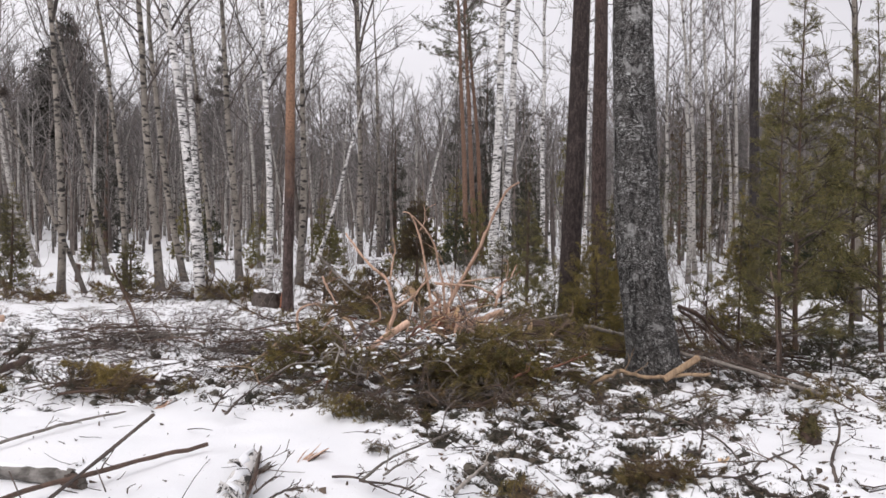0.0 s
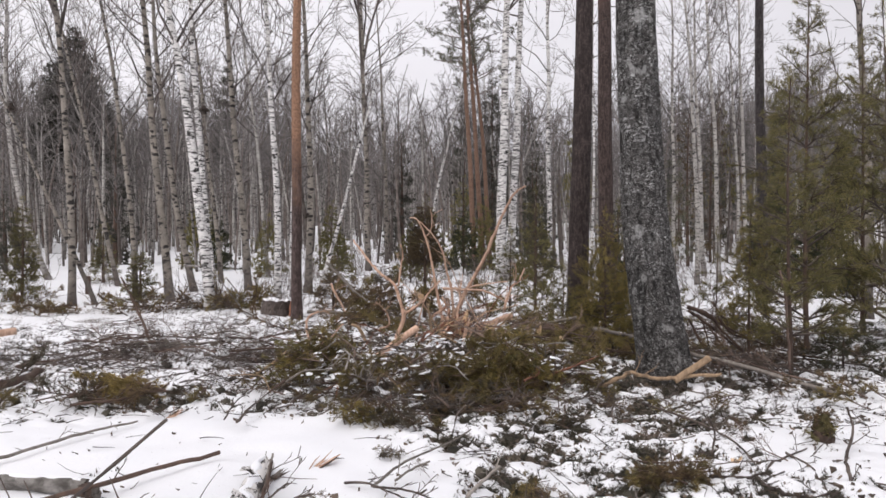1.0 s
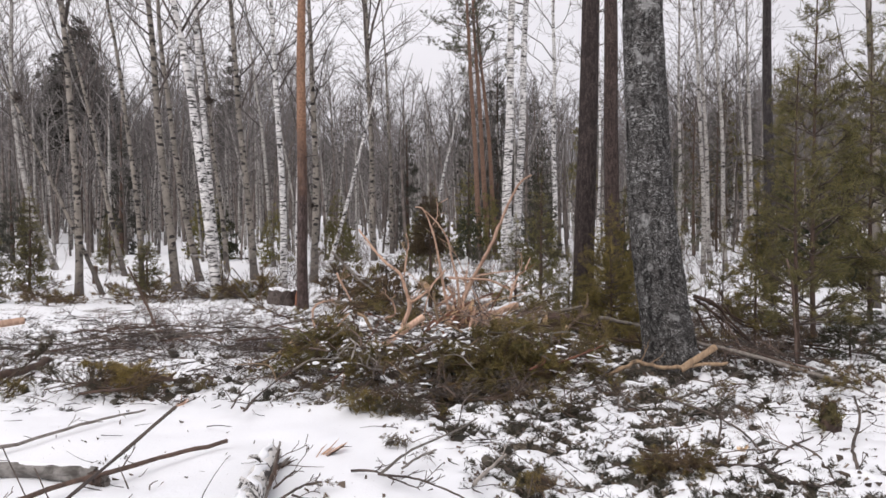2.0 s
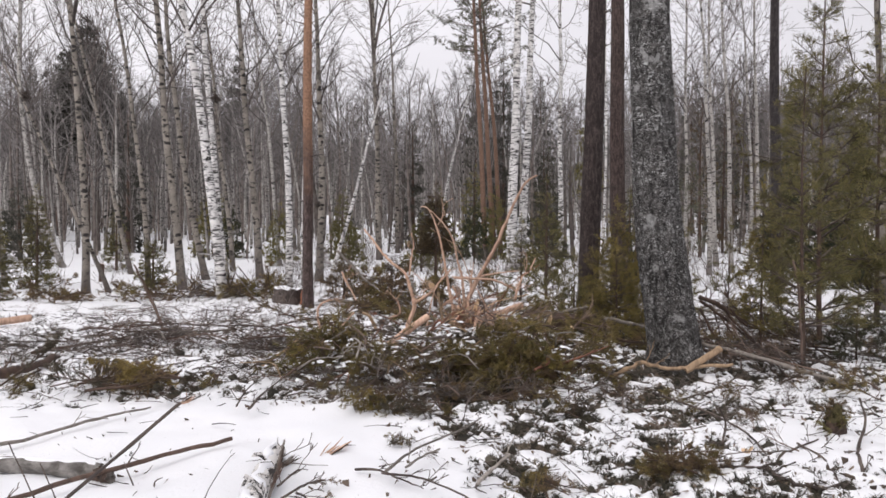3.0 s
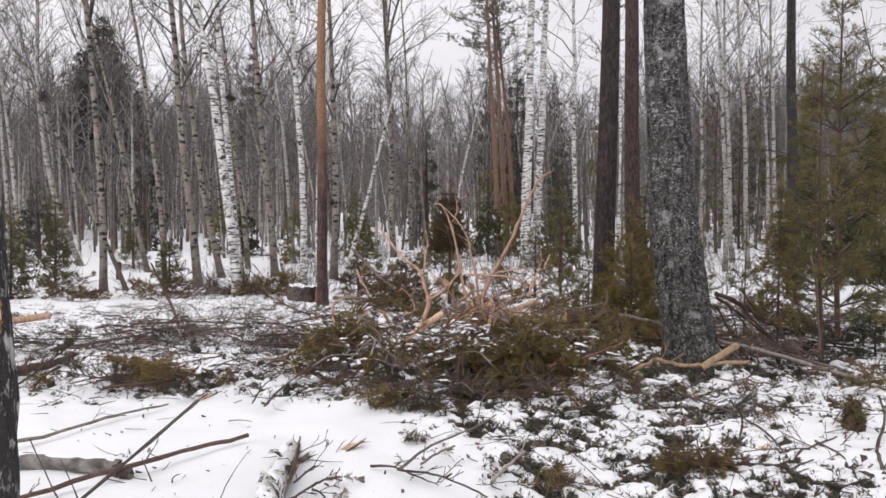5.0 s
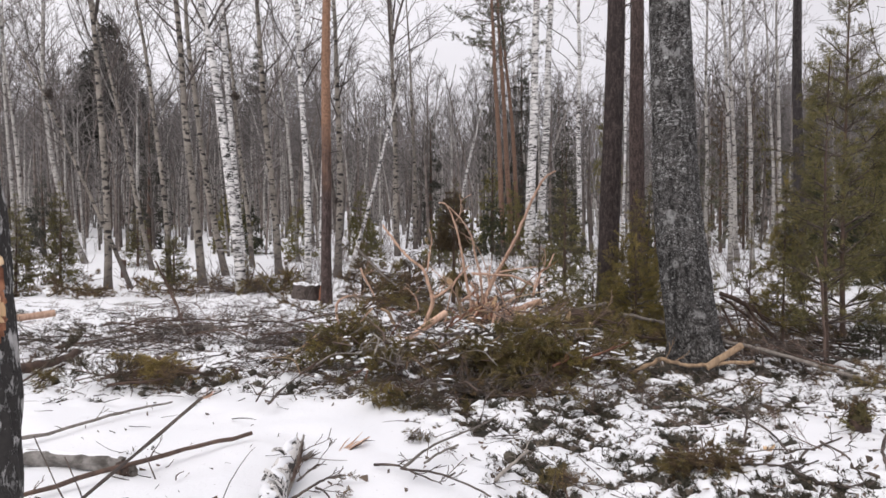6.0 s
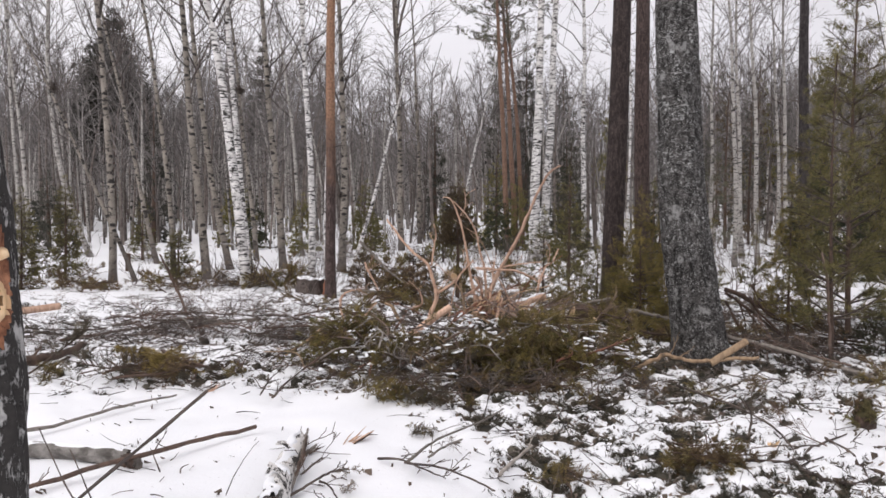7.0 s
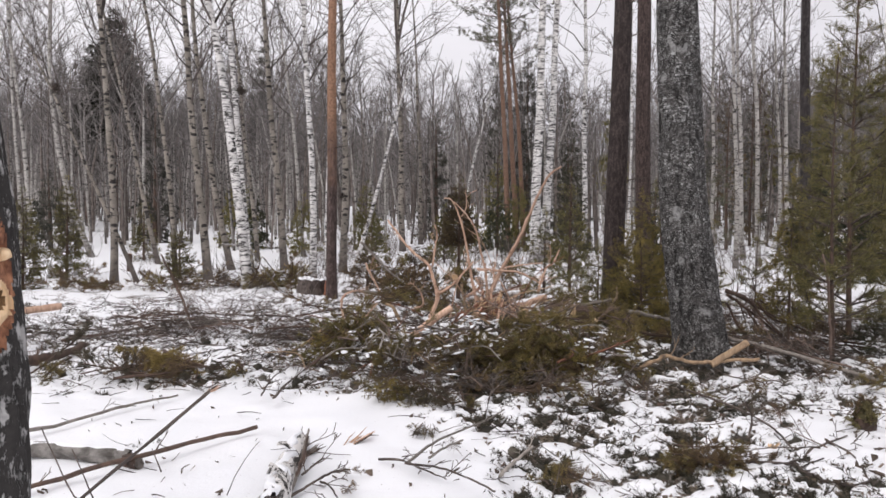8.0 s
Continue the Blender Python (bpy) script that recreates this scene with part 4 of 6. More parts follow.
def far_woods():
    rng = np.random.default_rng(21)
    kinds = [template(200 + k, 10 + 0.5 * k, 0.085 + 0.006 * (k % 4), 0.35 + 0.03 * (k % 5), 13) for k in range(9)]
    pale, dull, brown, tops = Geo(), Geo(), Geo(), Geo()
    count = 0

    def plant(k, m, tone, y):
        """A tree of the wood: a thing of its own where it stands near enough."""
        stem, top = kinds[k]
        if y < 50:
            tree = thing("bare_tree", m, ("grey-beige leafless tree deep in the wood", "greyed birch deep in the wood", "dark brown leafless tree deep in the wood")[tone], "tree", "trees deep in the wood")
            for part_name, geo, mat in (("trunk", stem, (FAR_DULL, BIRCH_GREY, TWIG)[tone]), ("crown", top, TWIG_HAZED)):
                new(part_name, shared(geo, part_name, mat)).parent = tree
        else:
            (dull, pale, brown)[tone].stamp(stem, m)
            tops.stamp(top, m)

    while count < 360:
        y = 24 + 56 * rng.random() ** 0.6
        x = rng.uniform(-0.78, 0.74) * (y + 5)
        if y < 30 and -0.05 < x / y < 0.06:
            continue
        k = rng.integers(0, 9)
        s = rng.uniform(0.62, 0.92) * (0.93 if x > -3 else 1.0) * min(1.0, 0.55 + y * 0.009)
        m = turn_matrix((x, y, H(x, y)), rng.uniform(0, 6.28), rng.normal(0, 0.03), rng.normal(0, 0.03), s)
        plant(k, m, rng.integers(0, 6) // 2, y)
        count += 1
    for k in range(300):
        y = rng.uniform(58, 105)
        x = rng.uniform(-0.76, 0.72) * (y + 5)
        stem, top = kinds[k % 9]
        s = rng.uniform(0.95, 1.2) * (1.02 if x < -12 else 1.0)
        m = turn_matrix((x, y, H(x, y)), rng.uniform(0, 6.28), 0, 0, s)
        (dull, brown)[k % 2].stamp(stem, m)
        tops.stamp(top, m)
    for k in range(260):
        left = k % 3 > 0
        y = rng.uniform(38, 70)
        x = (rng.uniform(-0.76, -0.22) if left else rng.uniform(0.24, 0.62)) * (y + 3)
        m = turn_matrix((x, y, H(x, y)), rng.uniform(0, 6.28), 0, 0, rng.uniform(0.78, 1.02) * (1.0 if left else 0.85))
        plant(k % 9, m, k % 3, y)
    for k in range(60):
        y = rng.uniform(31, 54)
        x = rng.uniform(0.26, 0.56) * (y + 2)
        m = turn_matrix((x, y, H(x, y)), rng.uniform(0, 6.28), 0, 0, rng.uniform(0.55, 0.75))
        plant(k % 9, m, (0, 2, 2)[k % 3], y)
    for k in range(1150):
        y = rng.uniform(26, 105)
        x = rng.uniform(-0.8, 0.76) * (y + 5)
        h = rng.uniform(3.5, 7.5) * (1 + y * 0.003)
        p = wander(rng, (x, y, H(x, y) - 0.1), (rng.normal(0, 0.05), 0, 1), h, 4, 0.025)
        r = rng.uniform(0.03, 0.075) * (1 + y * 0.006)
        tube((dull, brown, dull, brown, pale)[k % 5], p, np.array((1.0, 0.8, 0.5, 0.08)) * r, 4)
        for _ in range(12):
            f = rng.uniform(0.3, 1) ** 0.7 * 2.99
            i = int(f)
            q = p[i] + (p[i + 1] - p[i]) * (f - i)
            tube(tops, wander(rng, q, aside(rng, UP, rng.uniform(0.4, 1.1)), rng.uniform(0.5, 1.7), 2, 0.15, 0.05), np.array((0.017, 0.009)) * (1 + y * 0.006), 3)
    far_wood = thing("far_wood", pose(0, 0, 0), "dense leafless grey-brown wood of thin trunks", "wood", kind="stuff")
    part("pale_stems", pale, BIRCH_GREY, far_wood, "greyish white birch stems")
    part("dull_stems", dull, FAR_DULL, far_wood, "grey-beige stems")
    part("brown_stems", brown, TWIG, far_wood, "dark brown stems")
    part("twigs", tops, TWIG_HAZED, far_wood, "haze of bare grey-brown twigs")


far_woods()


def undergrowth():
    """Low bare brush between the trunks."""
    rng = np.random.default_rng(77)
    bushes = []
    for k in range(5):
        g = Geo()
        for _ in range(6):
            limb(g, rng, (rng.normal(0, 0.12), rng.normal(0, 0.12), 0), aside(rng, UP, rng.uniform(0.1, 0.7)), rng.uniform(0.5, 1.3), 0.010, 1, 3, 0.03, 0.16, 0.0055)
        bushes.append(g)
    brush = Geo()
    for _ in range(340):
        y = 13.5 + 26 * rng.random()
        x = rng.uniform(-0.72, 0.7) * (y + 2)
        if x < -5.5 and rng.random() < 0.6:
            continue
        brush.stamp(bushes[rng.integers(0, 5)], turn_matrix((x, y, H(x, y)), rng.uniform(0, 6.28), rng.normal(0, 0.2), rng.normal(0, 0.2), rng.uniform(0.5, 1.1) * (0.7 + y * 0.01)))
    for _ in range(50):
        y = 15.5 + 16 * rng.random()
        x = rng.uniform(-0.33, 0.16) * (y + 2)
        brush.stamp(bushes[rng.integers(0, 5)], turn_matrix((x, y, H(x, y)), rng.uniform(0, 6.28), rng.normal(0, 0.2), rng.normal(0, 0.2), rng.uniform(0.4, 0.85) * (0.7 + y * 0.01)))
    tagged(part("undergrowth", brush, TWIG), "low bare grey-brown brush between trunks", "undergrowth", kind="stuff")


undergrowth()


def distant_rise():
    """The last of the wood, a long uneven rise far behind."""
    rng = np.random.default_rng(4)
    g = Geo()
    a = np.radians(np.linspace(20, 160, 900))
    R = 125 + 6 * LAT[0](a * 9, a * 0)
    top = 13.0 + 4.0 * step(a, 1.6, 2.0) + 2.2 * LAT[1](a * 14, a * 0 + 3) + 1.3 * LAT[2](a * 60, a * 0 + 5) + 1.6 * np.abs(rng.normal(0, 0.6, len(a)))
    lv = []
    for f in (0, 0.3, 0.6, 0.8, 0.92, 1.0):
        rr = R + 7 * f + rng.normal(0, 0.5, len(a))
        lv.append(np.stack([rr * np.cos(a), rr * np.sin(a), 0.5 + top * f], -1))
    v = np.concatenate(lv)
    m = len(a)
    i = np.arange(5)[:, None] * m + np.arange(m - 1)
    g.put(v, None, np.stack([i, i + 1, i + 1 + m, i + m], -1).reshape(-1, 4))
    ob = part("backdrop", g, RISE)
    tagged(ob, "distant grey-brown wooded rise", "backdrop", kind="structure")


distant_rise()

# ---- slash, logs and sticks ----
def smooth_line(pts, per=6):
    """A rounded line through a few control points."""
    p = np.array(pts, float)
    p = np.concatenate([[2 * p[0] - p[1]], p, [2 * p[-1] - p[-2]]])
    out = []
    for i in range(1, len(p) - 2):
        for k in range(per):
            t = k / per
            out.append(0.5 * (2 * p[i] + (p[i + 1] - p[i - 1]) * t + (2 * p[i - 1] - 5 * p[i] + 4 * p[i + 1] - p[i + 2]) * t * t
                              + (3 * p[i] - p[i - 1] - 3 * p[i + 1] + p[i + 2]) * t ** 3))
    return np.array(out + [p[-2]])


STICKS = [0]


def on_ground(x, y, up):
    return (x, y, H(x, y) + up)



def stick(mat, r0, r1, *args):
    """A crooked stick or branch through the given places, with a few side twigs."""
    *pts, label = args
    STICKS[0] += 1
    rng = np.random.default_rng(300 + STICKS[0])
    line = smooth_line(pts)
    line += rng.normal(0, 0.35 * r1, line.shape)
    line[:, 2] = np.maximum(line[:, 2], height(line[:, 0], line[:, 1]) + 0.5 * r1)
    base = line[0].copy()
    kind = "dark_shoot" if mat is TWIG_DARK else "stick" if r0 < 0.02 else "log" if r0 > 0.045 else "branch"
    ob = thing(kind, pose(*base), label, kind.replace("_", " "), "sticks and branches of the slash")
    g = Geo()
    n = len(line)
    rad = np.linspace(r0, r1, n) * (1 + 0.08 * rng.standard_normal(n))
    tube(g, line - base, rad, 8 if r0 > 0.012 else 5, True, rng, 0.05)
    part("stem", g, mat, ob)
    for k in range(2 if mat is PEELED and r0 > 0.012 else 2 if mat is not TWIG_DARK else 0 if r0 < 0.0065 else 4):
        i = rng.integers(1, n - 1)
        d = line[i] - line[i - 1]
        d = aside(rng, d / np.linalg.norm(d), rng.uniform(0.5, 0.9))
        d[2] = abs(d[2]) * 0.7
        ln = (9 + 12 * rng.random()) * r0 if mat is PEELED and pts[-1][2] > 0.5 else (6 + 8 * rng.random()) * min(r0, 0.02) if mat is not TWIG_DARK else rng.uniform(0.05, 0.2)
        tg = Geo()
        limb(tg, rng, line[i] - base, d, ln, max(rad[i] * 0.45, 0.003), 1, 2, 0.03, 0.22, 0.0028)
        part("side_twig", tg, mat, ob)
    return ob


stick(PEELED, 0.033, 0.011, (-0.14, 9.2, 0.29), (0.03, 9.2, 0.49), (0.22, 9.2, 0.86), (0.45, 9.2, 1.29), (0.65, 9.2, 1.75), (0.83, 9.2, 2.1), (0.99, 9.2, 2.2), 'long peeled orange branch rising from the slash heap')
stick(PEELED, 0.021, 0.008, (-0.11, 9.4, 0.4), (-0.15, 9.4, 0.6), (-0.21, 9.4, 0.94), (-0.26, 9.4, 1.25), (-0.35, 9.4, 1.59), (-0.45, 9.4, 1.78), (-0.55, 9.4, 1.81), 'peeled orange branch with curled tip in the heap')
stick(PEELED, 0.018, 0.008, (0.04, 9.5, 0.45), (0.01, 9.5, 0.8), (-0.06, 9.5, 1.11), (-0.11, 9.5, 1.35), (-0.25, 9.5, 1.59), (-0.42, 9.5, 1.76), 'thin peeled branch with forked tip')
stick(PEELED, 0.009, 0.005, (-0.32, 9.5, 1.56), (-0.26, 9.5, 1.66), (-0.25, 9.5, 1.8), (-0.27, 9.5, 1.92), 'thin curled peeled shoot at a branch tip')
stick(PEELED, 0.028, 0.010, (-0.71, 9.0, 0.24), (-0.61, 9.0, 0.51), (-0.66, 9.0, 0.74), (-0.73, 9.0, 0.94), (-0.92, 9.0, 1.1), (-1.09, 9.0, 1.3), (-1.25, 9.0, 1.52), 'bent peeled orange branch with side shoots')
stick(PEELED, 0.018, 0.009, (-0.61, 9.0, 0.56), (-0.43, 9.0, 0.67), (-0.27, 9.0, 0.84), (-0.14, 9.0, 0.99), 'curved thin peeled branch')
stick(PEELED, 0.012, 0.007, (-0.67, 8.95, 0.92), (-0.64, 8.95, 1.17), (-0.61, 8.95, 1.33), (-0.64, 8.95, 1.46), 'thin peeled shoot in the heap')
stick(PEELED, 0.017, 0.010, (-0.11, 9.1, 0.88), (0.09, 9.1, 0.87), (0.39, 9.1, 0.85), (0.55, 9.1, 0.8), (0.71, 9.1, 0.7), 'arched peeled branch lying across the heap')
stick(PEELED, 0.017, 0.007, (0.69, 9.0, 0.61), (0.72, 9.0, 0.74), (0.79, 9.0, 0.91), (0.87, 9.0, 0.97), (0.95, 9.0, 1.14), 'curled peeled branch end')
stick(PEELED, 0.009, 0.005, (0.82, 9.0, 0.96), (0.84, 9.0, 1.07), (0.83, 9.0, 1.2), 'short peeled shoot on a curled branch')
stick(REDBROWN, 0.020, 0.009, (-0.46, 8.9, 0.26), (-0.17, 8.9, 0.39), (0.09, 8.9, 0.54), (0.47, 8.9, 0.7), 'red-brown branch lying across the heap')
stick(PEELED, 0.010, 0.006, (0.22, 9.2, 0.88), (0.49, 9.2, 0.93), (0.75, 9.2, 0.96), 'thin peeled branch in the heap')
stick(PEELED, 0.024, 0.014, (-0.14, 9.15, 0.26), (-0.11, 9.15, 0.36), (-0.02, 9.15, 0.56), (-0.11, 9.15, 0.76), 'short upright peeled branch')
stick(GREY, 0.020, 0.011, (-1.71, 9.6, 1.21), (-1.51, 9.6, 1.0), (-1.34, 9.6, 0.82), (-1.16, 9.6, 0.68), 'grey branch leaning on the heap')
stick(PEELED, 0.015, 0.008, (-1.53, 8.9, 0.97), (-1.44, 8.9, 0.78), (-1.34, 8.9, 0.6), 'thin brown stick in the slash')
stick(PEELED, 0.015, 0.008, (-0.89, 8.8, 0.4), (-0.78, 8.8, 0.45), (-0.81, 8.8, 0.6), (-0.87, 8.8, 0.64), 'curved peeled end in the heap')
stick(BROWN, 0.016, 0.007, (-0.1, 8.8, 0.31), (0.02, 8.8, 0.36), (0.18, 8.8, 0.47), (0.31, 8.8, 0.54), 'dark branch in the peeled fan')
stick(PALE, 0.016, 0.006, (-2.15, 7.47, 0.06), (-2.06, 8.00, 0.11), (-1.89, 8.00, 0.26), 'thin pale stick poking from the green slash')
stick(PEELED, 0.020, 0.010, (-1.41, 7.70, 0.06), (-1.63, 8.10, 0.26), (-1.67, 8.10, 0.59), (-1.54, 8.10, 0.70), 'brownish peeled forked branch')
stick(PEELED, 0.013, 0.007, (-1.63, 8.10, 0.25), (-1.44, 8.10, 0.36), (-1.25, 8.10, 0.55), 'thin brownish side branch')
stick(GREY, 0.028, 0.020, (0.97, 9.50, 0.28), (1.31, 9.50, 0.36), (1.70, 9.50, 0.45), 'grey branch with a dark snapped end')
stick(GREY, 0.026, 0.022, (1.72, 8.70, 0.42), (2.03, 8.70, 0.34), (2.37, 8.70, 0.26), 'straight grey pole behind the old tree')
stick(PALE, 0.020, 0.014, (1.06, 7.70, 0.15), (1.13, 7.70, 0.28), (1.21, 7.70, 0.45), 'short yellowish stick in slash')
stick(PEELED_OLD, 0.022, 0.016, (1.52, 6.93, 0.06), (1.79, 6.95, 0.19), (2.02, 6.95, 0.14), (2.28, 6.95, 0.15), (2.69, 6.95, 0.18), "curved peeled root at the old tree's foot")
stick(GREY, 0.025, 0.017, (2.58, 7.60, 0.28), (2.90, 7.30, 0.23), (3.30, 6.95, 0.14), (3.62, 6.65, 0.06), 'long grey fallen pole leaning past the old tree')
stick(BROWN, 0.018, 0.007, (2.77, 8.20, 0.68), (3.12, 8.20, 0.42), (3.51, 8.20, 0.09), (3.18, 6.79, 0.06), 'dark fallen branch beside the old tree')
stick(BROWN, 0.016, 0.006, (2.81, 8.30, 0.57), (2.97, 8.30, 0.27), (3.11, 8.04, 0.06), (2.86, 7.14, 0.06), 'dark fallen branch beside the old tree')
stick(BROWN, 0.014, 0.005, (2.87, 8.40, 0.69), (3.39, 8.40, 0.40), (3.85, 8.40, 0.20), (4.17, 8.40, 0.14), 'dark fallen branch beside the old tree')
stick(BROWN, 0.026, 0.0104, (2.76, 8.2, 0.72), (3.01, 8.2, 0.62), (3.18, 8.2, 0.42), (3.41, 8.2, 0.21), 'dark fallen limb beside the old tree')
stick(BROWN, 0.016, 0.0064, (3.16, 8.3, 0.57), (3.31, 8.3, 0.4), (3.51, 8.3, 0.33), (3.68, 8.3, 0.35), 'dark fallen limb beside the old tree')
stick(BROWN, 0.013, 0.0052, (2.95, 8.4, 0.61), (3.02, 8.4, 0.48), (3.09, 8.4, 0.21), 'dark fallen limb beside the old tree')
stick(BROWN, 0.012, 0.0048000000000000004, (3.17, 8.5, 0.74), (3.29, 8.5, 0.56), (3.47, 8.5, 0.47), (3.62, 8.5, 0.23), 'dark fallen limb beside the old tree')
stick(BROWN, 0.012, 0.0048000000000000004, (3.15, 8.6, 0.45), (3.31, 8.6, 0.21), (3.46, 8.6, 0.02), 'dark fallen limb beside the old tree')
stick(TWIG_RED, 0.017, 0.010, (3.67, 7.60, 0.06), (3.65, 7.60, 0.45), (3.62, 7.60, 0.87), (3.56, 7.60, 1.17), 'broken red-brown sapling stem')
stick(BROWN, 0.022, 0.013, (-4.39, 10.13, 0.06), (-4.74, 10.60, 0.36), (-4.90, 10.60, 0.71), (-5.03, 10.60, 0.97), 'thin dead sapling leaning from the slash')
stick(BIRCH, 0.016, 0.008, (-5.48, 14.30, 0.98), (-5.09, 14.30, 0.93), (-4.79, 14.30, 0.74), (-4.51, 14.30, 0.36), (-4.32, 14.30, 0.12), 'thin pale birch bent over in an arch')
stick(GREY, 0.035, 0.025, (-2.85, 13.77, 0.06), (-2.44, 13.70, 0.06), (-1.84, 13.43, 0.06), 'grey log half sunk in snow')
stick(BROWN, 0.05, 0.04, (-4.80, 6.95, 0.06), (-4.66, 7.31, 0.06), (-4.64, 7.85, 0.06), 'dark brown log in the slash')
stick(BROWN, 0.022, 0.012, (-5.12, 8.15, 0.06), (-4.88, 8.61, 0.06), (-4.53, 9.42, 0.06), 'long dark branch lying in the slash')
stick(BROWN, 0.025, 0.015, (-3.58, 7.57, 0.06), (-3.10, 7.05, 0.06), (-2.68, 6.75, 0.06), 'dark branch lying in the slash')
stick(BROWN, 0.014, 0.009, (-3.46, 6.27, 0.06), (-3.12, 6.48, 0.06), (-2.93, 6.66, 0.06), 'red-brown stick beside dry spruce twigs')
stick(GREY, 0.010, 0.006, (-0.46, 4.22, 0.06), (-0.30, 4.66, 0.06), (0.01, 5.12, 0.06), (0.16, 5.43, 0.06), 'straight grey stick lying in the snow')
stick(GREY, 0.009, 0.006, (-0.34, 4.30, 0.06), (-0.23, 4.54, 0.06), (-0.14, 4.66, 0.06), 'thin grey stick on snow')
stick(PALE_GREY, 0.013, 0.008, (0.11, 4.04, 0.06), (0.22, 4.30, 0.07), (0.31, 4.30, 0.15), 'short peeled brown stick')
stick(TWIG_DARK, 0.0081, 0.0054, (-0.48, 4.20, 0.06), (-0.26, 4.13, 0.06), (-0.06, 3.95, 0.06), (0.07, 3.79, 0.06), 'thin dark twig on the snow')
stick(TWIG_DARK, 0.0108, 0.0054, (1.72, 6.27, 0.06), (1.99, 5.62, 0.06), (2.07, 5.13, 0.06), (2.03, 4.70, 0.06), (1.97, 4.42, 0.06), 'thin arching dark shoot')
stick(TWIG_DARK, 0.0121, 0.0054, (1.63, 4.36, 0.06), (1.92, 4.35, 0.06), (2.19, 4.65, 0.06), (2.52, 4.93, 0.06), 'forked dark shoot lying on snow')
stick(TWIG_DARK, 0.0149, 0.0081, (1.91, 4.32, 0.06), (1.91, 4.17, 0.06), (1.99, 4.02, 0.06), (2.17, 3.98, 0.06), 'dark branched shoot on the snow')
stick(TWIG_DARK, 0.0095, 0.0054, (2.33, 4.83, 0.06), (2.29, 4.38, 0.06), (2.14, 3.84, 0.06), 'thin dark shoot on snow')
stick(TWIG_DARK, 0.0121, 0.0068, (2.40, 4.14, 0.06), (2.61, 4.60, 0.06), (2.88, 5.00, 0.17), (2.84, 5.00, 0.33), 'upright dark crooked shoot')
stick(TWIG_DARK, 0.0095, 0.0054, (1.81, 4.82, 0.06), (1.90, 5.00, 0.15), (1.85, 5.00, 0.27), 'short upright dark shoot')
stick(TWIG_DARK, 0.0081, 0.0041, (-1.88, 5.75, 0.06), (-1.97, 6.31, 0.06), (-1.98, 6.72, 0.06), 'thin dark twig in the snow')
stick(TWIG_DARK, 0.0121, 0.0054, (-1.75, 5.66, 0.06), (-1.78, 6.19, 0.06), (-1.76, 6.86, 0.06), 'thin dark twig in the snow')

# thinner peeled branches of the same fan
rng_fan = np.random.default_rng(64)
for k in range(6):
    a = rng_fan.uniform(-1.15, 1.15)
    x0, y0 = rng_fan.uniform(-0.6, 0.5), rng_fan.uniform(8.6, 9.5)
    ln = rng_fan.uniform(0.35, 1.0)
    z0 = H(x0, y0) + 0.1
    stick((PEELED, PEELED, PALE, REDBROWN)[k % 4], rng_fan.uniform(0.006, 0.012), 0.004, (x0, y0, z0),
          (x0 + ln * 0.5 * math.sin(a), y0 + rng_fan.normal(0, 0.1), z0 + ln * 0.55 * math.cos(a) + 0.1),
          (x0 + ln * math.sin(a) * 1.1, y0 + rng_fan.normal(0, 0.2), z0 + ln * math.cos(a) + 0.05), "thin peeled branch sticking out of the heap")

# torn pieces of wood where the fan springs from the heap
for k in range(26):
    x0, y0 = rng_fan.normal(0.12, 0.30), rng_fan.uniform(8.35, 9.2)
    a, ln = rng_fan.normal(0.3, 0.75), rng_fan.uniform(0.15, 0.5)
    z0 = H(x0, y0) + rng_fan.uniform(0.03, 0.16)
    stick((PEELED, PALE, REDBROWN, PEELED, PEELED_OLD)[k % 5], rng_fan.uniform(0.010, 0.024), 0.007, (x0, y0, z0),
          (x0 + ln * 0.5 * math.sin(a), y0 + rng_fan.normal(0, 0.06), z0 + ln * 0.4 * abs(math.cos(a)) + 0.03),
          (x0 + ln * math.sin(a), y0 + rng_fan.normal(0, 0.1), z0 + ln * 0.7 * abs(math.cos(a)) + 0.04), "torn piece of peeled wood in the heap")

# crooked ends in the front of the heap
for k in range(62):
    x0, y0 = rng_fan.uniform(-1.8, 1.1), rng_fan.uniform(6.4, 8.3)
    a, ln = rng_fan.uniform(0, 6.28), rng_fan.uniform(0.25, 0.65)
    z0 = H(x0, y0) + rng_fan.uniform(0.05, 0.32)
    stick((GREY, PEELED_OLD, BROWN, TWIG_RED, REDBROWN, PALE_GREY)[k % 6], rng_fan.uniform(0.006, 0.015), 0.004, (x0, y0, z0),
          (x0 + ln * 0.5 * math.cos(a), y0 + ln * 0.4 * math.sin(a), z0 + rng_fan.uniform(0.0, 0.2)),
          (x0 + ln * math.cos(a + 0.5), y0 + ln * 0.7 * math.sin(a + 0.5), z0 + rng_fan.uniform(-0.1, 0.25)), "crooked broken branch end in the slash heap")

# the near shoot and twigs beside the walker
stick(TWIG_DARK, 0.010, 0.006, on_ground(-1.1, 3.83, 0.03), on_ground(-1.03, 4.05, 0.03), on_ground(-0.93, 4.17, 0.06), on_ground(-0.84, 4.26, 0.05), "dark twig leaning on the birch log")
stick(TWIG_DARK, 0.008, 0.004, on_ground(-0.98, 4.09, 0.03), on_ground(-0.9, 3.99, 0.05), on_ground(-0.8, 3.8, 0.03), "thin dark twig beside the birch log")
stick(TWIG_DARK, 0.008, 0.004, on_ground(-1.1, 4.12, 0.05), on_ground(-1.03, 4.28, 0.08), on_ground(-1.02, 4.42, 0.05), "thin dark twig beside the birch log")
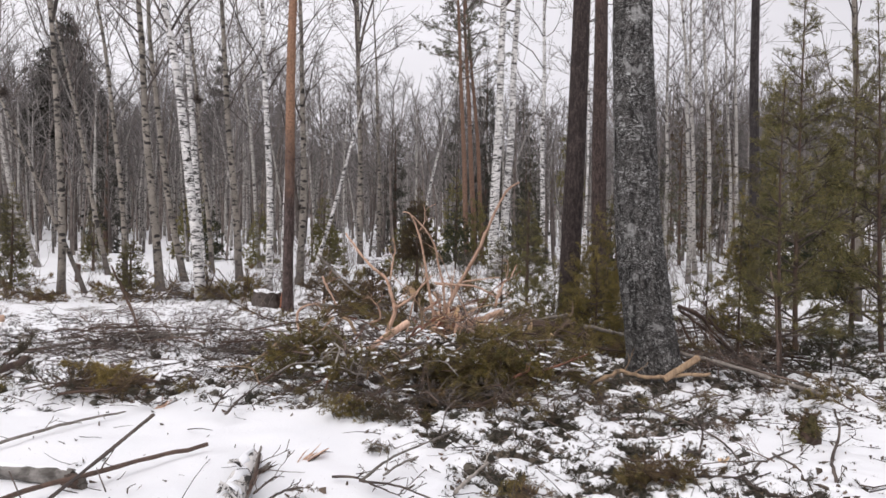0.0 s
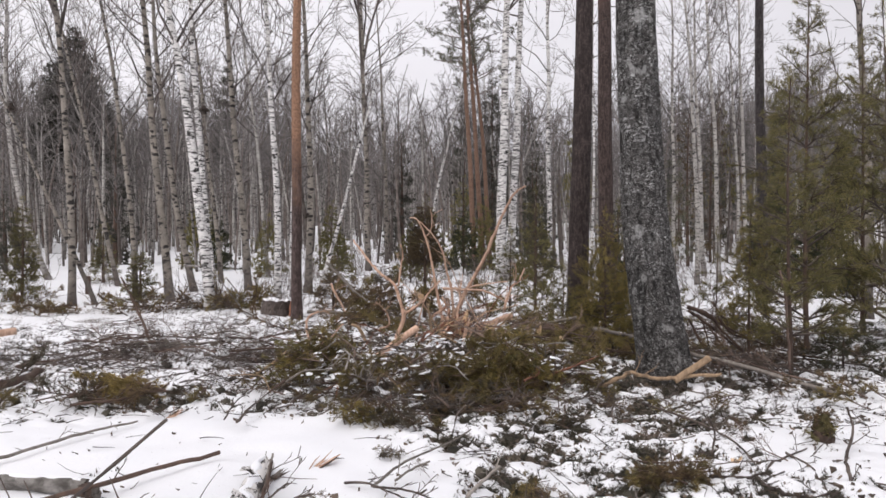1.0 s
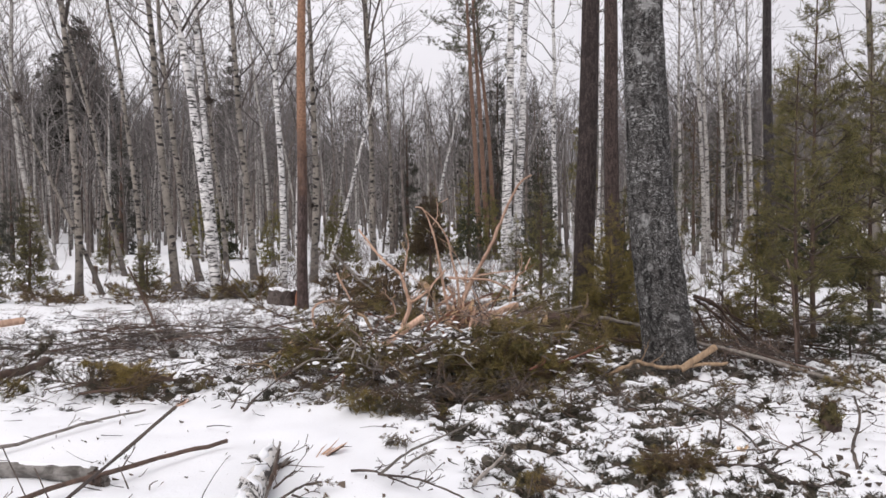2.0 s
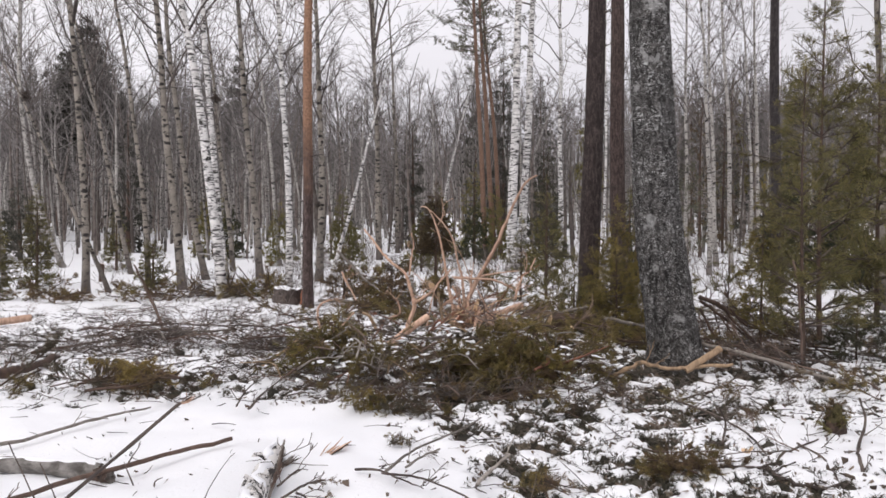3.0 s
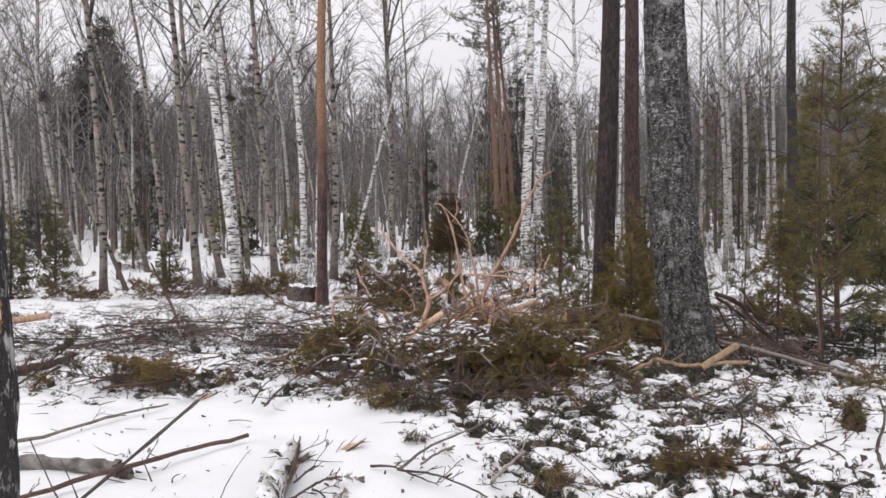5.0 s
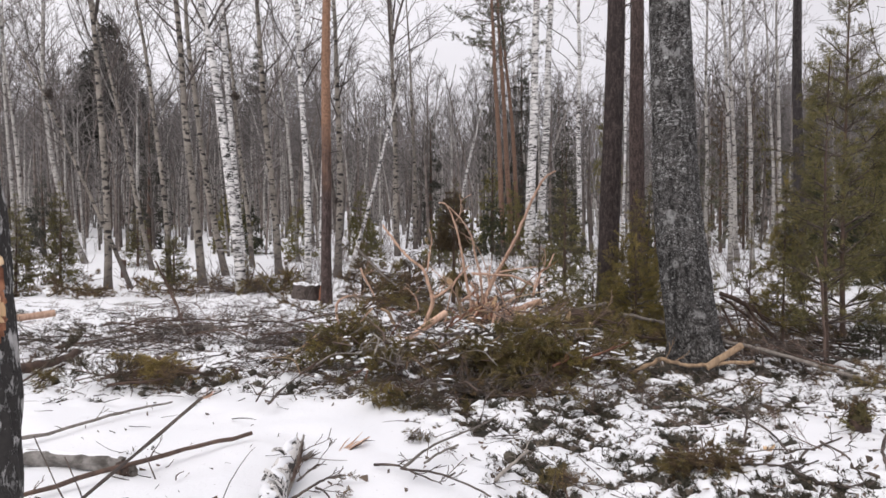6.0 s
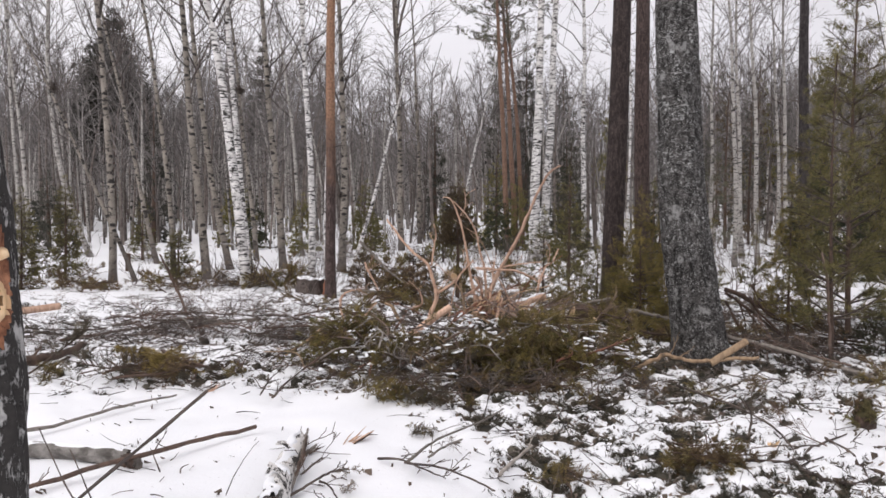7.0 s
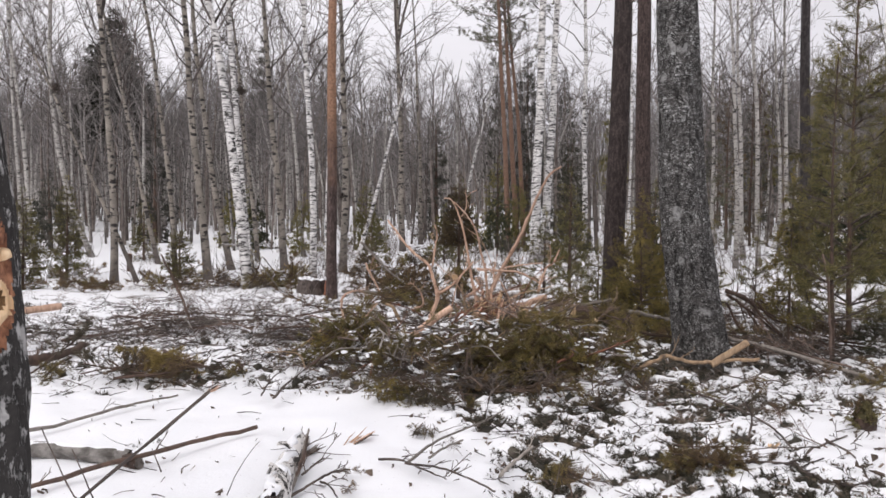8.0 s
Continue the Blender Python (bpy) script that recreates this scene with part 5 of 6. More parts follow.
stick(GREY, 0.013, 0.007, on_ground(-1.11, 3.89, 0.04), on_ground(-1.13, 4.16, 0.06), on_ground(-1.18, 4.48, 0.09), on_ground(-1.2, 4.68, 0.13), "strip of torn brown bark along the birch log")
stick(BROWN, 0.016, 0.007, on_ground(-1.13, 4.04, 0.05), on_ground(-1.14, 4.29, 0.08), on_ground(-1.17, 4.55, 0.13), "strip of torn brown bark along the birch log")
stick(GREY, 0.012, 0.007, on_ground(0.1, 4.22, 0.03), on_ground(0.2, 4.42, 0.05), on_ground(0.35, 4.74, 0.08), "peeled pale stick lying in needles")
stick(TWIG_DARK, 0.009, 0.004, on_ground(-0.68, 4.44, 0.03), on_ground(-0.52, 4.37, 0.05), on_ground(-0.37, 4.28, 0.04), on_ground(-0.22, 4.16, 0.03), "thin crooked dark twig on the snow")
stick(TWIG_DARK, 0.006, 0.0035, (-1.75, 1.9, 0.02), (-1.3, 1.7, 0.62), (-0.92, 1.5, 0.93), (-0.53, 1.3, 1.24), "dark bare shoot rising close by")
stick(TWIG_DARK, 0.004, 0.002, (-1.30, 2.3, 0.02), (-1.38, 2.3, 0.52), (-1.44, 2.3, 0.62), (-1.54, 2.3, 0.84), "thin dark shoot with buds")
stick(TWIG_DARK, 0.004, 0.002, (-1.27, 2.3, 0.02), (-1.31, 2.3, 0.45), (-1.37, 2.3, 0.62), (-1.43, 2.3, 0.77), "thin dark shoot with buds")
stick(BROWN, 0.017, 0.014, on_ground(-2.95, 3.2, 0.03), on_ground(-2.45, 3.85, 0.05), on_ground(-1.98, 4.55, 0.07), on_ground(-1.64, 4.92, 0.05), "long brown stick with a cut end lying on snow")
stick(GREY, 0.016, 0.008, on_ground(-3.9, 4.5, 0.05), on_ground(-3.26, 4.85, 0.06), on_ground(-2.95, 5.55, 0.05), on_ground(-2.70, 5.95, 0.04), "grey bent branch lying on the snow")


def log(pts, r0, r1, bark, label, cut=PALE, name="log", rough=0.04, seed=0, group="logs", snow=0.0, curls=0):
    """A round log with uneven bark, broken ends, and snow or bark curls where it has them."""
    rng = np.random.default_rng(900 + seed)
    line = smooth_line(pts, 14)
    base = line[0].copy()
    ob = thing(name, pose(*base), label, "log", group)
    n, sides = len(line), 28
    d = np.gradient(line, axis=0)
    d /= np.linalg.norm(d, axis=1)[:, None]
    side = np.cross(d, UP if abs(d[0][2]) < 0.9 else np.array((1.0, 0, 0)))
    side /= np.linalg.norm(side, axis=1)[:, None]
    over = np.cross(side, d)
    th = np.arange(sides) / sides * 2 * np.pi
    U, S = np.meshgrid(th, np.linspace(0, 1, n) * 6)
    lump = LAT[seed % 8](np.cos(U) * 1.4 + 20 + S, np.sin(U) * 1.4 + 30) + 0.5 * LAT[(seed + 3) % 8](np.cos(U) * 4 + 20 + S * 3, np.sin(U) * 4 + 30)
    R = np.linspace(r0, r1, n)[:, None] * (1 + rough * 2 * lump)
    P = (line - base)[:, None] + R[..., None] * (np.cos(U)[..., None] * side[:, None] + np.sin(U)[..., None] * over[:, None])
    for k, e in ((0, -1), (n - 1, 1)):
        P[k] += d[k] * (e * r0 * rough * 6 * rng.random(sides))[:, None]
    i = np.arange(n - 1)[:, None] * sides + np.arange(sides)
    j = np.arange(n - 1)[:, None] * sides + (np.arange(sides) + 1) % sides
    g = Geo()
    g.put(P.reshape(-1, 3), None, np.stack([i, j, j + sides, i + sides], -1).reshape(-1, 4))
    part("bark", g, bark, ob)
    for k in (0, n - 1):
        c = Geo()
        ring = P[k] * 0.98 + (line[k] - base) * 0.02
        inner = P[k] * 0.5 + (line[k] - base) * 0.5 + rng.normal(0, r0 * rough, (sides, 3))
        q = np.arange(sides)
        c.put(np.concatenate([ring, inner, (line[k] - base)[None]]), np.stack([q + sides, (q + 1) % sides + sides, np.full(sides, 2 * sides)], -1),
              np.stack([q, (q + 1) % sides, (q + 1) % sides + sides, q + sides], -1))
        part("cut_end", c, cut, ob, "thin snow on a sawn end" if cut is SNOW else "bare wood of a cut end")
    if snow:
        c = Geo()
        u = np.linspace(0, 1, 12)[None]
        along = np.linspace(0, 9, n)
        first_a = (0.95 + 0.7 * LAT[4](along * 1.7, along * 0))[:, None]
        last_a = (math.pi - 0.95 + 0.7 * LAT[5](along * 1.7, along * 0 + 2))[:, None]
        a = first_a + (last_a - first_a) * u
        wav = 0.5 + 0.5 * LAT[2](along[:, None] + 0 * a, u * 3 + 0 * a)
        hill = np.sin(u * math.pi)
        rr = np.linspace(r0, r1, n)[:, None] * (0.93 + (0.09 + snow * wav * 1.6) * hill ** 0.6)
        v = (line - base)[:, None] + rr[..., None] * (np.cos(a)[..., None] * side[:, None] + np.sin(a)[..., None] * over[:, None])
        i2 = np.arange(n - 1)[:, None] * 12 + np.arange(11)
        c.put(v.reshape(-1, 3), None, np.stack([i2, i2 + 1, i2 + 13, i2 + 12], -1).reshape(-1, 4))
        part("snow_cap", c, SNOW, ob, "thin snow lying along the top")
    for k in range(curls):
        c = Geo()
        m = rng.integers(1, n - 1)
        a0, w, ln = rng.uniform(0.2, 2.9), rng.uniform(0.02, 0.05), rng.uniform(0.5, 1.3)
        t = np.linspace(0, 1, 9)
        rr = R[m].mean() * (1.02 + 0.9 * t ** 2)
        out = []
        for off in (-w, w):
            for thick in (0, 0.004):
                out.append((line[m] - base) + d[m] * off + (rr + thick)[:, None] * (np.cos(a0 + ln * t)[:, None] * side[m] + np.sin(a0 + ln * t)[:, None] * over[m]))
        v = np.concatenate(out)
        q = np.arange(8)
        f = lambda x, y: np.stack([q + x * 9, q + 1 + x * 9, q + 1 + y * 9, q + y * 9], -1)
        c.put(v, None, np.concatenate([f(0, 2), f(1, 3), f(0, 1), f(2, 3)]))
        part("bark_curl", c, bark, ob, "curled strip of loose bark")
    return ob


log([on_ground(-3.6, 4.5, 0.05), on_ground(-2.95, 4.40, 0.06), on_ground(-2.33, 4.34, 0.05)], 0.050, 0.044, LOG_GREY, "grey lichened log with a broken end in snow", seed=1, cut=GREY, rough=0.17, snow=0.12)
log([on_ground(-2.30, 4.30, 0.03), on_ground(-2.18, 4.22, 0.035)], 0.045, 0.035, BROWN, "short brown log piece lying in the snow", seed=2, cut=GREY, rough=0.12)
log([on_ground(-1.13, 3.59, 0.04), on_ground(-1.20, 4.07, 0.045), on_ground(-1.27, 4.69, 0.03)], 0.082, 0.066, BIRCH_LOG, "white birch log with peeling bark in the snow", seed=3, cut=BROWN, rough=0.09, snow=0.22, curls=9)
log([on_ground(-7.6, 10.2, 0.1), on_ground(-7.2, 10.55, 0.11), on_ground(-6.85, 10.9, 0.12)], 0.06, 0.055, PEELED, "peeled orange log lying on snow", seed=4)
log([(-0.75, 7.3, 0.31), (-0.55, 7.4, 0.46), (-0.36, 7.5, 0.58)], 0.040, 0.036, PEELED, "broken peeled log resting on the green slash", seed=5)
log([(2.23, 6.95, 0.12), (2.41, 6.97, 0.23), (2.58, 7.0, 0.33)], 0.036, 0.033, PEELED_OLD, "thick peeled orange log end at the old tree", seed=6)
log([on_ground(-3.52, 14.0, -0.05), on_ground(-3.52, 14.0, 0.15), on_ground(-3.5100000000000002, 14.0, 0.29)], 0.30, 0.27, STUMP_BARK, "low dark sawn stump with thin snow on top", name="stump", cut=SNOW, seed=7, rough=0.025)
log([on_ground(-3.12, 13.85, -0.05), on_ground(-3.12, 13.85, 0.12), on_ground(-3.1, 13.85, 0.27)], 0.12, 0.10, REDBROWN, "reddish stump piece beside a pine", name="stump", cut=REDBROWN, seed=8, rough=0.1)
log([on_ground(1.2, 9.45, 0.22), on_ground(1.95, 9.6, 0.24)], 0.10, 0.085, BROWN, "dark snapped log under the green slash", seed=9)
log([(-0.09, 9.0, 0.26), (0.35, 9.3, 0.35), (0.82, 9.6, 0.46)], 0.045, 0.04, PEELED, "peeled snowy log lying in the heap", seed=10, snow=0.5)
log([on_ground(0.15, 8.8, 0.10), (0.16, 8.8, 0.45), (0.21, 8.8, 0.62)], 0.05, 0.022, PALE, "freshly split pale stub in the heap", seed=11)
log([on_ground(-9.4, 18.0, 0.1), on_ground(-9.38, 18.0, 0.55)], 0.07, 0.06, BROWN, "short dead stump in the snow", name="stump", seed=13)
log([(-0.44, 9.3, 0.78), (-0.38, 8.95, 0.78)], 0.040, 0.040, PEELED_OLD, "short cut log end in the heap", seed=21)
log([(-0.1, 8.9, 0.29), (-0.01, 9.0, 0.39), (0.1, 9.1, 0.48)], 0.035, 0.022, PEELED, "torn orange wood in the heap", seed=22, rough=0.12)
log([(-1.06, 8.6, 0.28), (-1.13, 8.6, 0.43), (-1.22, 8.6, 0.48)], 0.020, 0.016, PEELED_OLD, "torn brownish branch end in the heap", seed=23, rough=0.1)
log([(-0.03, 9.3, 0.65), (-0.13, 9.2, 0.58), (-0.24, 9.1, 0.52)], 0.022, 0.018, PEELED, "peeled branch piece in the heap", seed=24, rough=0.1)


def splinter(x, y, label, seed, size=0.2, mat=PEELED):
    """Torn slivers of wood fanned on the snow."""
    rng = np.random.default_rng(seed)
    ob = thing("wood_splinter", pose(x, y, H(x, y)), label, "splinter", "torn splinters")
    for k in range(11):
        a = rng.normal(0.9, 0.35)
        ln = size * rng.uniform(0.4, 1.1)
        x0, y0 = rng.normal(0, size * 0.12, 2)
        p = np.array([(x0, y0, 0.0), (x0 + ln * 0.5 * math.cos(a), y0 + ln * 0.4 * math.sin(a), ln * rng.uniform(0.08, 0.2)),
                      (x0 + ln * math.cos(a), y0 + ln * 0.8 * math.sin(a), ln * rng.uniform(0.1, 0.45))])
        g = Geo()
        tube(g, p, np.array((0.6, 1.0, 0.15)) * rng.uniform(0.004, 0.009), 5, True, rng, 0.25)
        part("sliver", g, mat if k % 4 else BROWN, ob)


splinter(-0.91, 4.82, "torn orange wood splinters standing in snow", 1, 0.20, PEELED)
splinter(-1.18, 4.55, "torn brown bark at the broken end of the birch log", 12, 0.14, GREY)
splinter(1.92, 4.68, "pale torn wood chip on the needles", 3, 0.09, PALE)
splinter(1.13, 4.2, "curved peeled strip of wood beside cut needles", 4, 0.16, GREY)
splinter(-2.55, 6.25, "pinkish torn bark on the snow", 5, 0.22, PEELED)
splinter(-1.75, 7.5, "torn orange bark by the green slash", 6, 0.3, PEELED)
splinter(-0.9, 7.1, "torn reddish bark in the slash", 7, 0.35, REDBROWN)

# cut green branches
HEAPS = [bough(np.random.default_rng(500 + k), 0.95, 62, 0.058, 0.0036, 12) for k in range(9)]


def cut_branch(k, mat, label):
    w, nd = HEAPS[k]
    ob = thing("cut_pine_branch", pose(0, 0, 0), label, "branch", "cut green branches")
    stem = part("stem", w, BROWN, ob)
    part("needles", nd, mat, ob)
    return ob


MASTERS = []
for k in range(9):
    MASTERS.append(cut_branch(k, (PINE_HEAP, PINE_GREEN, PINE_HEAP, DRY_BROWN, PINE_HEAP, PINE_YELLOW, PINE_HEAP, DULL_GREY, DRY_YELLOW)[k],
                              ("dull green cut pine branch in the heap", "green cut pine branch in the heap", "dull green cut pine branch in the heap", "browned cut branch in the slash",
                               "dull green cut pine branch in the heap", "yellow-green cut pine branch", "dull green cut pine branch in the heap", "grey-green wilted branch hanging in the slash", "dry yellowed spruce branch on the slash")[k]))
USED = set()


FAR_GREEN, FAR_BROWN, FAR_WOOD = Geo(), Geo(), Geo()


def strew(cx, cy, rx, ry, tall, count, seed, kinds, lo=0.7, hi=1.15, flat=0.25, up=0.0):
    """Throws cut branches on a heap of the given size."""
    rng = np.random.default_rng(seed)
    for c in range(count):
        rr, a = math.sqrt(rng.random()), rng.uniform(0, 6.283)
        x, y = cx + rx * rr * math.cos(a), cy + ry * rr * math.sin(a)
        z = H(x, y) + 0.04 + up + tall * (1 - rr * rr) * rng.uniform(0.15, 1.0)
        k = kinds[rng.integers(0, len(kinds))]
        m = turn_matrix((x, y, z), rng.uniform(0, 6.283), rng.normal(-0.05, flat), rng.choice((0.0, math.pi)) + rng.normal(0, 0.3 + flat))
        s = rng.uniform(lo, hi)
        off = m.to_3x3() @ Vector((-0.45 * s, 0, 0))
        m.translation = m.translation + off
        m.translation.z = max(m.translation.z, H(m.translation.x, m.translation.y) + 0.02)
        if cy > 8.15:
            full = m @ Matrix.Scale(s, 4)
            FAR_WOOD.stamp(HEAPS[k][0], full)
            (FAR_BROWN if k in (3, 7) else FAR_GREEN).stamp(HEAPS[k][1], full)
        elif k not in USED:
            USED.add(k)
            MASTERS[k].matrix_basis = m @ Matrix.Scale(s, 4)
        else:
            copy = copy_thing(MASTERS[k], m)
            copy.scale = (s, s, s)



def drape(cx, cy, rx, ry, top, count, seed, kinds, lo, hi, steep=0.55):
    """Boughs that hang over the front of a heap, tips down and towards the snow."""
    rng = np.random.default_rng(seed)
    for c in range(count):
        x, y = cx + rng.uniform(-rx, rx), cy + rng.uniform(-ry, ry)
        k, s = kinds[rng.integers(0, len(kinds))], rng.uniform(lo, hi)
        z = H(x, y) + max(top * rng.uniform(0.55, 1.0) * (1 - 0.5 * abs(x - cx) / rx), 0.06)
        pitch = min(steep * rng.uniform(0.5, 1.4), math.asin(min((z - H(x, y)) / (0.95 * s), 0.95)) + 0.1)
        copy = copy_thing(MASTERS[k], turn_matrix((x, y, z), radians(-90) + rng.normal(0, 0.6), pitch, rng.choice((0.0, math.pi)) + rng.normal(0, 0.3)))
        copy.scale = (s, s, s)


strew(0.45, 6.85, 0.65, 0.35, 0.25, 8, 30, (0, 2, 4, 6, 3), 0.4, 0.65, 0.3)
strew(0.68, 7.35, 0.72, 0.45, 0.42, 34, 1, (0, 1, 2, 4, 5, 6), 0.5, 0.85, 0.3)
strew(0.1, 6.6, 0.7, 0.3, 0.15, 8, 33, (3, 6, 7, 7), 0.3, 0.5, 0.25)
strew(-1.50, 7.6, 0.30, 0.30, 0.55, 24, 2, (0, 1, 4, 5), 0.45, 0.65, 0.45)
strew(-0.60, 7.25, 0.55, 0.45, 0.36, 8, 3, (0, 2, 3, 4, 6), 0.5, 0.9)
strew(0.25, 6.4, 0.45, 0.25, 0.16, 8, 5, (0, 7, 3, 6), 0.35, 0.55)
strew(0.5, 9.9, 1.0, 0.3, 0.10, 5, 6, (0, 1, 2, 3, 5), 0.6, 0.9)
strew(1.35, 8.3, 0.40, 0.5, 0.30, 9, 7, (0, 1, 4, 5), 0.6, 0.9)
strew(1.0, 6.3, 0.8, 0.6, 0.12, 8, 8, (7, 2, 3, 6), 0.25, 0.45)
strew(1.42, 4.42, 0.20, 0.10, 0.10, 15, 9, (0, 3, 3, 4), 0.32, 0.45, 0.12)
strew(2.76, 5.18, 0.10, 0.08, 0.20, 7, 11, (1, 5, 3), 0.2, 0.3, 0.6)
strew(-3.35, 6.95, 0.40, 0.25, 0.20, 14, 12, (8, 8, 8, 3), 0.4, 0.65)
strew(-3.9, 6.7, 0.5, 0.35, 0.16, 7, 13, (0, 3, 7), 0.5, 0.8)
strew(-2.8, 6.6, 0.3, 0.25, 0.22, 5, 14, (7, 7, 3), 0.4, 0.6)
strew(-2.0, 11.0, 1.8, 1.4, 0.12, 9, 15, (0, 3, 7, 2), 0.6, 1.0)
strew(-7.0, 15.0, 2.6, 0.6, 0.12, 15, 16, (3, 5, 3, 7), 0.6, 0.9)
strew(-4.6, 15.0, 0.7, 0.5, 0.45, 14, 17, (5, 1, 3), 0.6, 1.0, 0.5)
strew(-9.2, 14.2, 1.2, 0.6, 0.12, 7, 18, (3, 7, 0), 0.5, 0.8, 0.3)
strew(3.6, 8.6, 0.9, 0.6, 0.2, 5, 19, (7, 0, 3), 0.6, 1.0)
strew(3.0, 7.5, 0.4, 0.3, 0.14, 8, 50, (7, 3, 7), 0.3, 0.5)
strew(4.5, 8.4, 0.7, 0.5, 0.25, 3, 20, (7, 7, 0), 0.6, 0.9, 0.3)
strew(2.4, 6.2, 0.6, 0.4, 0.10, 6, 21, (3, 0, 7), 0.3, 0.5)
strew(3.6, 6.4, 0.7, 0.5, 0.10, 6, 22, (3, 0, 2), 0.3, 0.5)
strew(2.3, 8.2, 0.5, 0.4, 0.3, 10, 23, (5, 1, 3), 0.5, 0.8)
strew(-0.6, 13.2, 1.8, 1.0, 0.35, 14, 24, (3, 1, 0, 7), 0.8, 1.2, 0.4)
strew(-1.1, 12.0, 1.7, 0.8, 0.30, 7, 31, (3, 0, 3, 1), 0.6, 1.0, 0.45)
strew(1.0, 11.2, 1.2, 0.7, 0.3, 16, 32, (3, 0, 1, 5), 0.6, 0.9, 0.4)
strew(-0.75, 12.5, 0.65, 0.3, 0.50, 8, 42, (3, 0, 3, 7), 0.5, 0.8, 0.4, 0.35)
strew(-1.75, 12.5, 0.45, 0.3, 0.75, 7, 43, (3, 3, 0, 7), 0.5, 0.8, 0.4, 0.2)
strew(-1.5, 11.6, 0.9, 0.4, 0.25, 4, 44, (0, 1, 0, 3), 0.5, 0.8, 0.4)
strew(-4.5, 15.3, 0.45, 0.3, 0.5, 12, 45, (5, 5, 1), 0.5, 0.8, 0.5)
strew(-6.0, 15.0, 0.7, 0.4, 0.2, 12, 46, (3, 3, 0), 0.5, 0.8, 0.4)
strew(-8.6, 14.3, 0.9, 0.5, 0.14, 7, 47, (3, 0, 7), 0.5, 0.7, 0.3)
strew(-0.2, 6.9, 0.45, 0.30, 0.28, 8, 49, (0, 3, 6, 7), 0.4, 0.65, 0.3)
strew(0.5, 4.3, 0.3, 0.15, 0.05, 6, 25, (0, 3), 0.2, 0.35)
strew(-0.9, 4.1, 0.3, 0.2, 0.05, 3, 26, (3, 3), 0.12, 0.2)
drape(0.68, 7.1, 0.62, 0.15, 0.48, 36, 301, (0, 1, 2, 4, 5, 6), 0.4, 0.65)
drape(-0.05, 7.2, 0.35, 0.15, 0.40, 14, 302, (0, 2, 3, 7), 0.4, 0.6)
drape(-1.5, 7.45, 0.35, 0.12, 0.42, 14, 303, (0, 5, 1, 4), 0.35, 0.55)
drape(-0.72, 5.98, 0.26, 0.10, 0.24, 16, 304, (0, 5, 6, 7), 0.26, 0.42)
drape(-0.28, 6.0, 0.22, 0.10, 0.20, 10, 305, (3, 7, 6), 0.25, 0.4)
drape(0.92, 6.0, 0.10, 0.06, 0.22, 8, 306, (7, 7, 3), 0.2, 0.3, 0.9)
drape(1.45, 6.5, 0.12, 0.08, 0.18, 6, 307, (7, 7, 3), 0.18, 0.28, 0.9)
drape(0.75, 5.25, 0.08, 0.06, 0.14, 6, 308, (7, 7, 3), 0.15, 0.22, 0.9)
drape(2.35, 5.7, 0.12, 0.08, 0.16, 6, 309, (7, 5, 3), 0.18, 0.26, 0.9)
drape(-0.42, 5.12, 0.07, 0.04, 0.10, 14, 311, (7, 7, 0), 0.11, 0.17, 0.6)
drape(-0.50, 6.1, 0.36, 0.10, 0.22, 10, 313, (7, 0, 3), 0.28, 0.42)
drape(-1.0, 6.7, 0.30, 0.15, 0.24, 7, 312, (0, 7, 3, 6), 0.3, 0.45)
drape(-2.55, 7.0, 0.20, 0.10, 0.22, 9, 310, (7, 7, 0), 0.25, 0.38, 0.7)

far_slash = thing("far_slash", pose(0, 0, 0), "low scattered green and brown branches on snow", "slash", kind="stuff")
part("stems", FAR_WOOD, BROWN, far_slash)
part("green_needles", FAR_GREEN, PINE_HEAP, far_slash)
part("brown_needles", FAR_BROWN, DRY_BROWN, far_slash, "browned needles")

young_conifer("browned_spruce", -0.51, 13.0, 0.04, 0.05, 0.1, 2.15, 0.50, BROWN_MASS, "browned young spruce behind the slash", 81, "spruce", low=0.5, gap=0.07, lift=0.1, whorl=9)
young_conifer("browned_spruce", -2.4, 14.2, 0.03, 0.05, 0.1, 0.95, 0.5, DRY_BROWN, "low dark browned spruce bush", 82, "spruce", low=0.08, gap=0.12, lift=0.2)
young_conifer("browned_spruce", -1.4, 13.7, 0.03, 0.05, 0.1, 1.0, 0.55, BROWN_MASS, "low dark spruce bush behind the slash", 83, "spruce", low=0.08, gap=0.12, lift=0.2)
young_conifer("young_spruce", 1.95, 16.5, 0.04, 0.05, 0.1, 3.2, 0.6, SPRUCE_DARK, "dark young spruce behind the slash", 84, "spruce", low=0.3, gap=0.18, lift=0.1)

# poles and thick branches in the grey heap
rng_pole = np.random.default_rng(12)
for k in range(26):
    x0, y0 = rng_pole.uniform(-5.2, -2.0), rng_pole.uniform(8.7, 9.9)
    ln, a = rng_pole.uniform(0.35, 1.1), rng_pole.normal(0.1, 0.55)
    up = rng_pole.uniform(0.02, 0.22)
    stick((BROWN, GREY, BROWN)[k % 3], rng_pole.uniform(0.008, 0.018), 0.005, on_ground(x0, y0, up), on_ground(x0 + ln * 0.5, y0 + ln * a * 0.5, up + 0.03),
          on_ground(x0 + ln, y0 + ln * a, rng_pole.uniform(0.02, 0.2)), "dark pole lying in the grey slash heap")

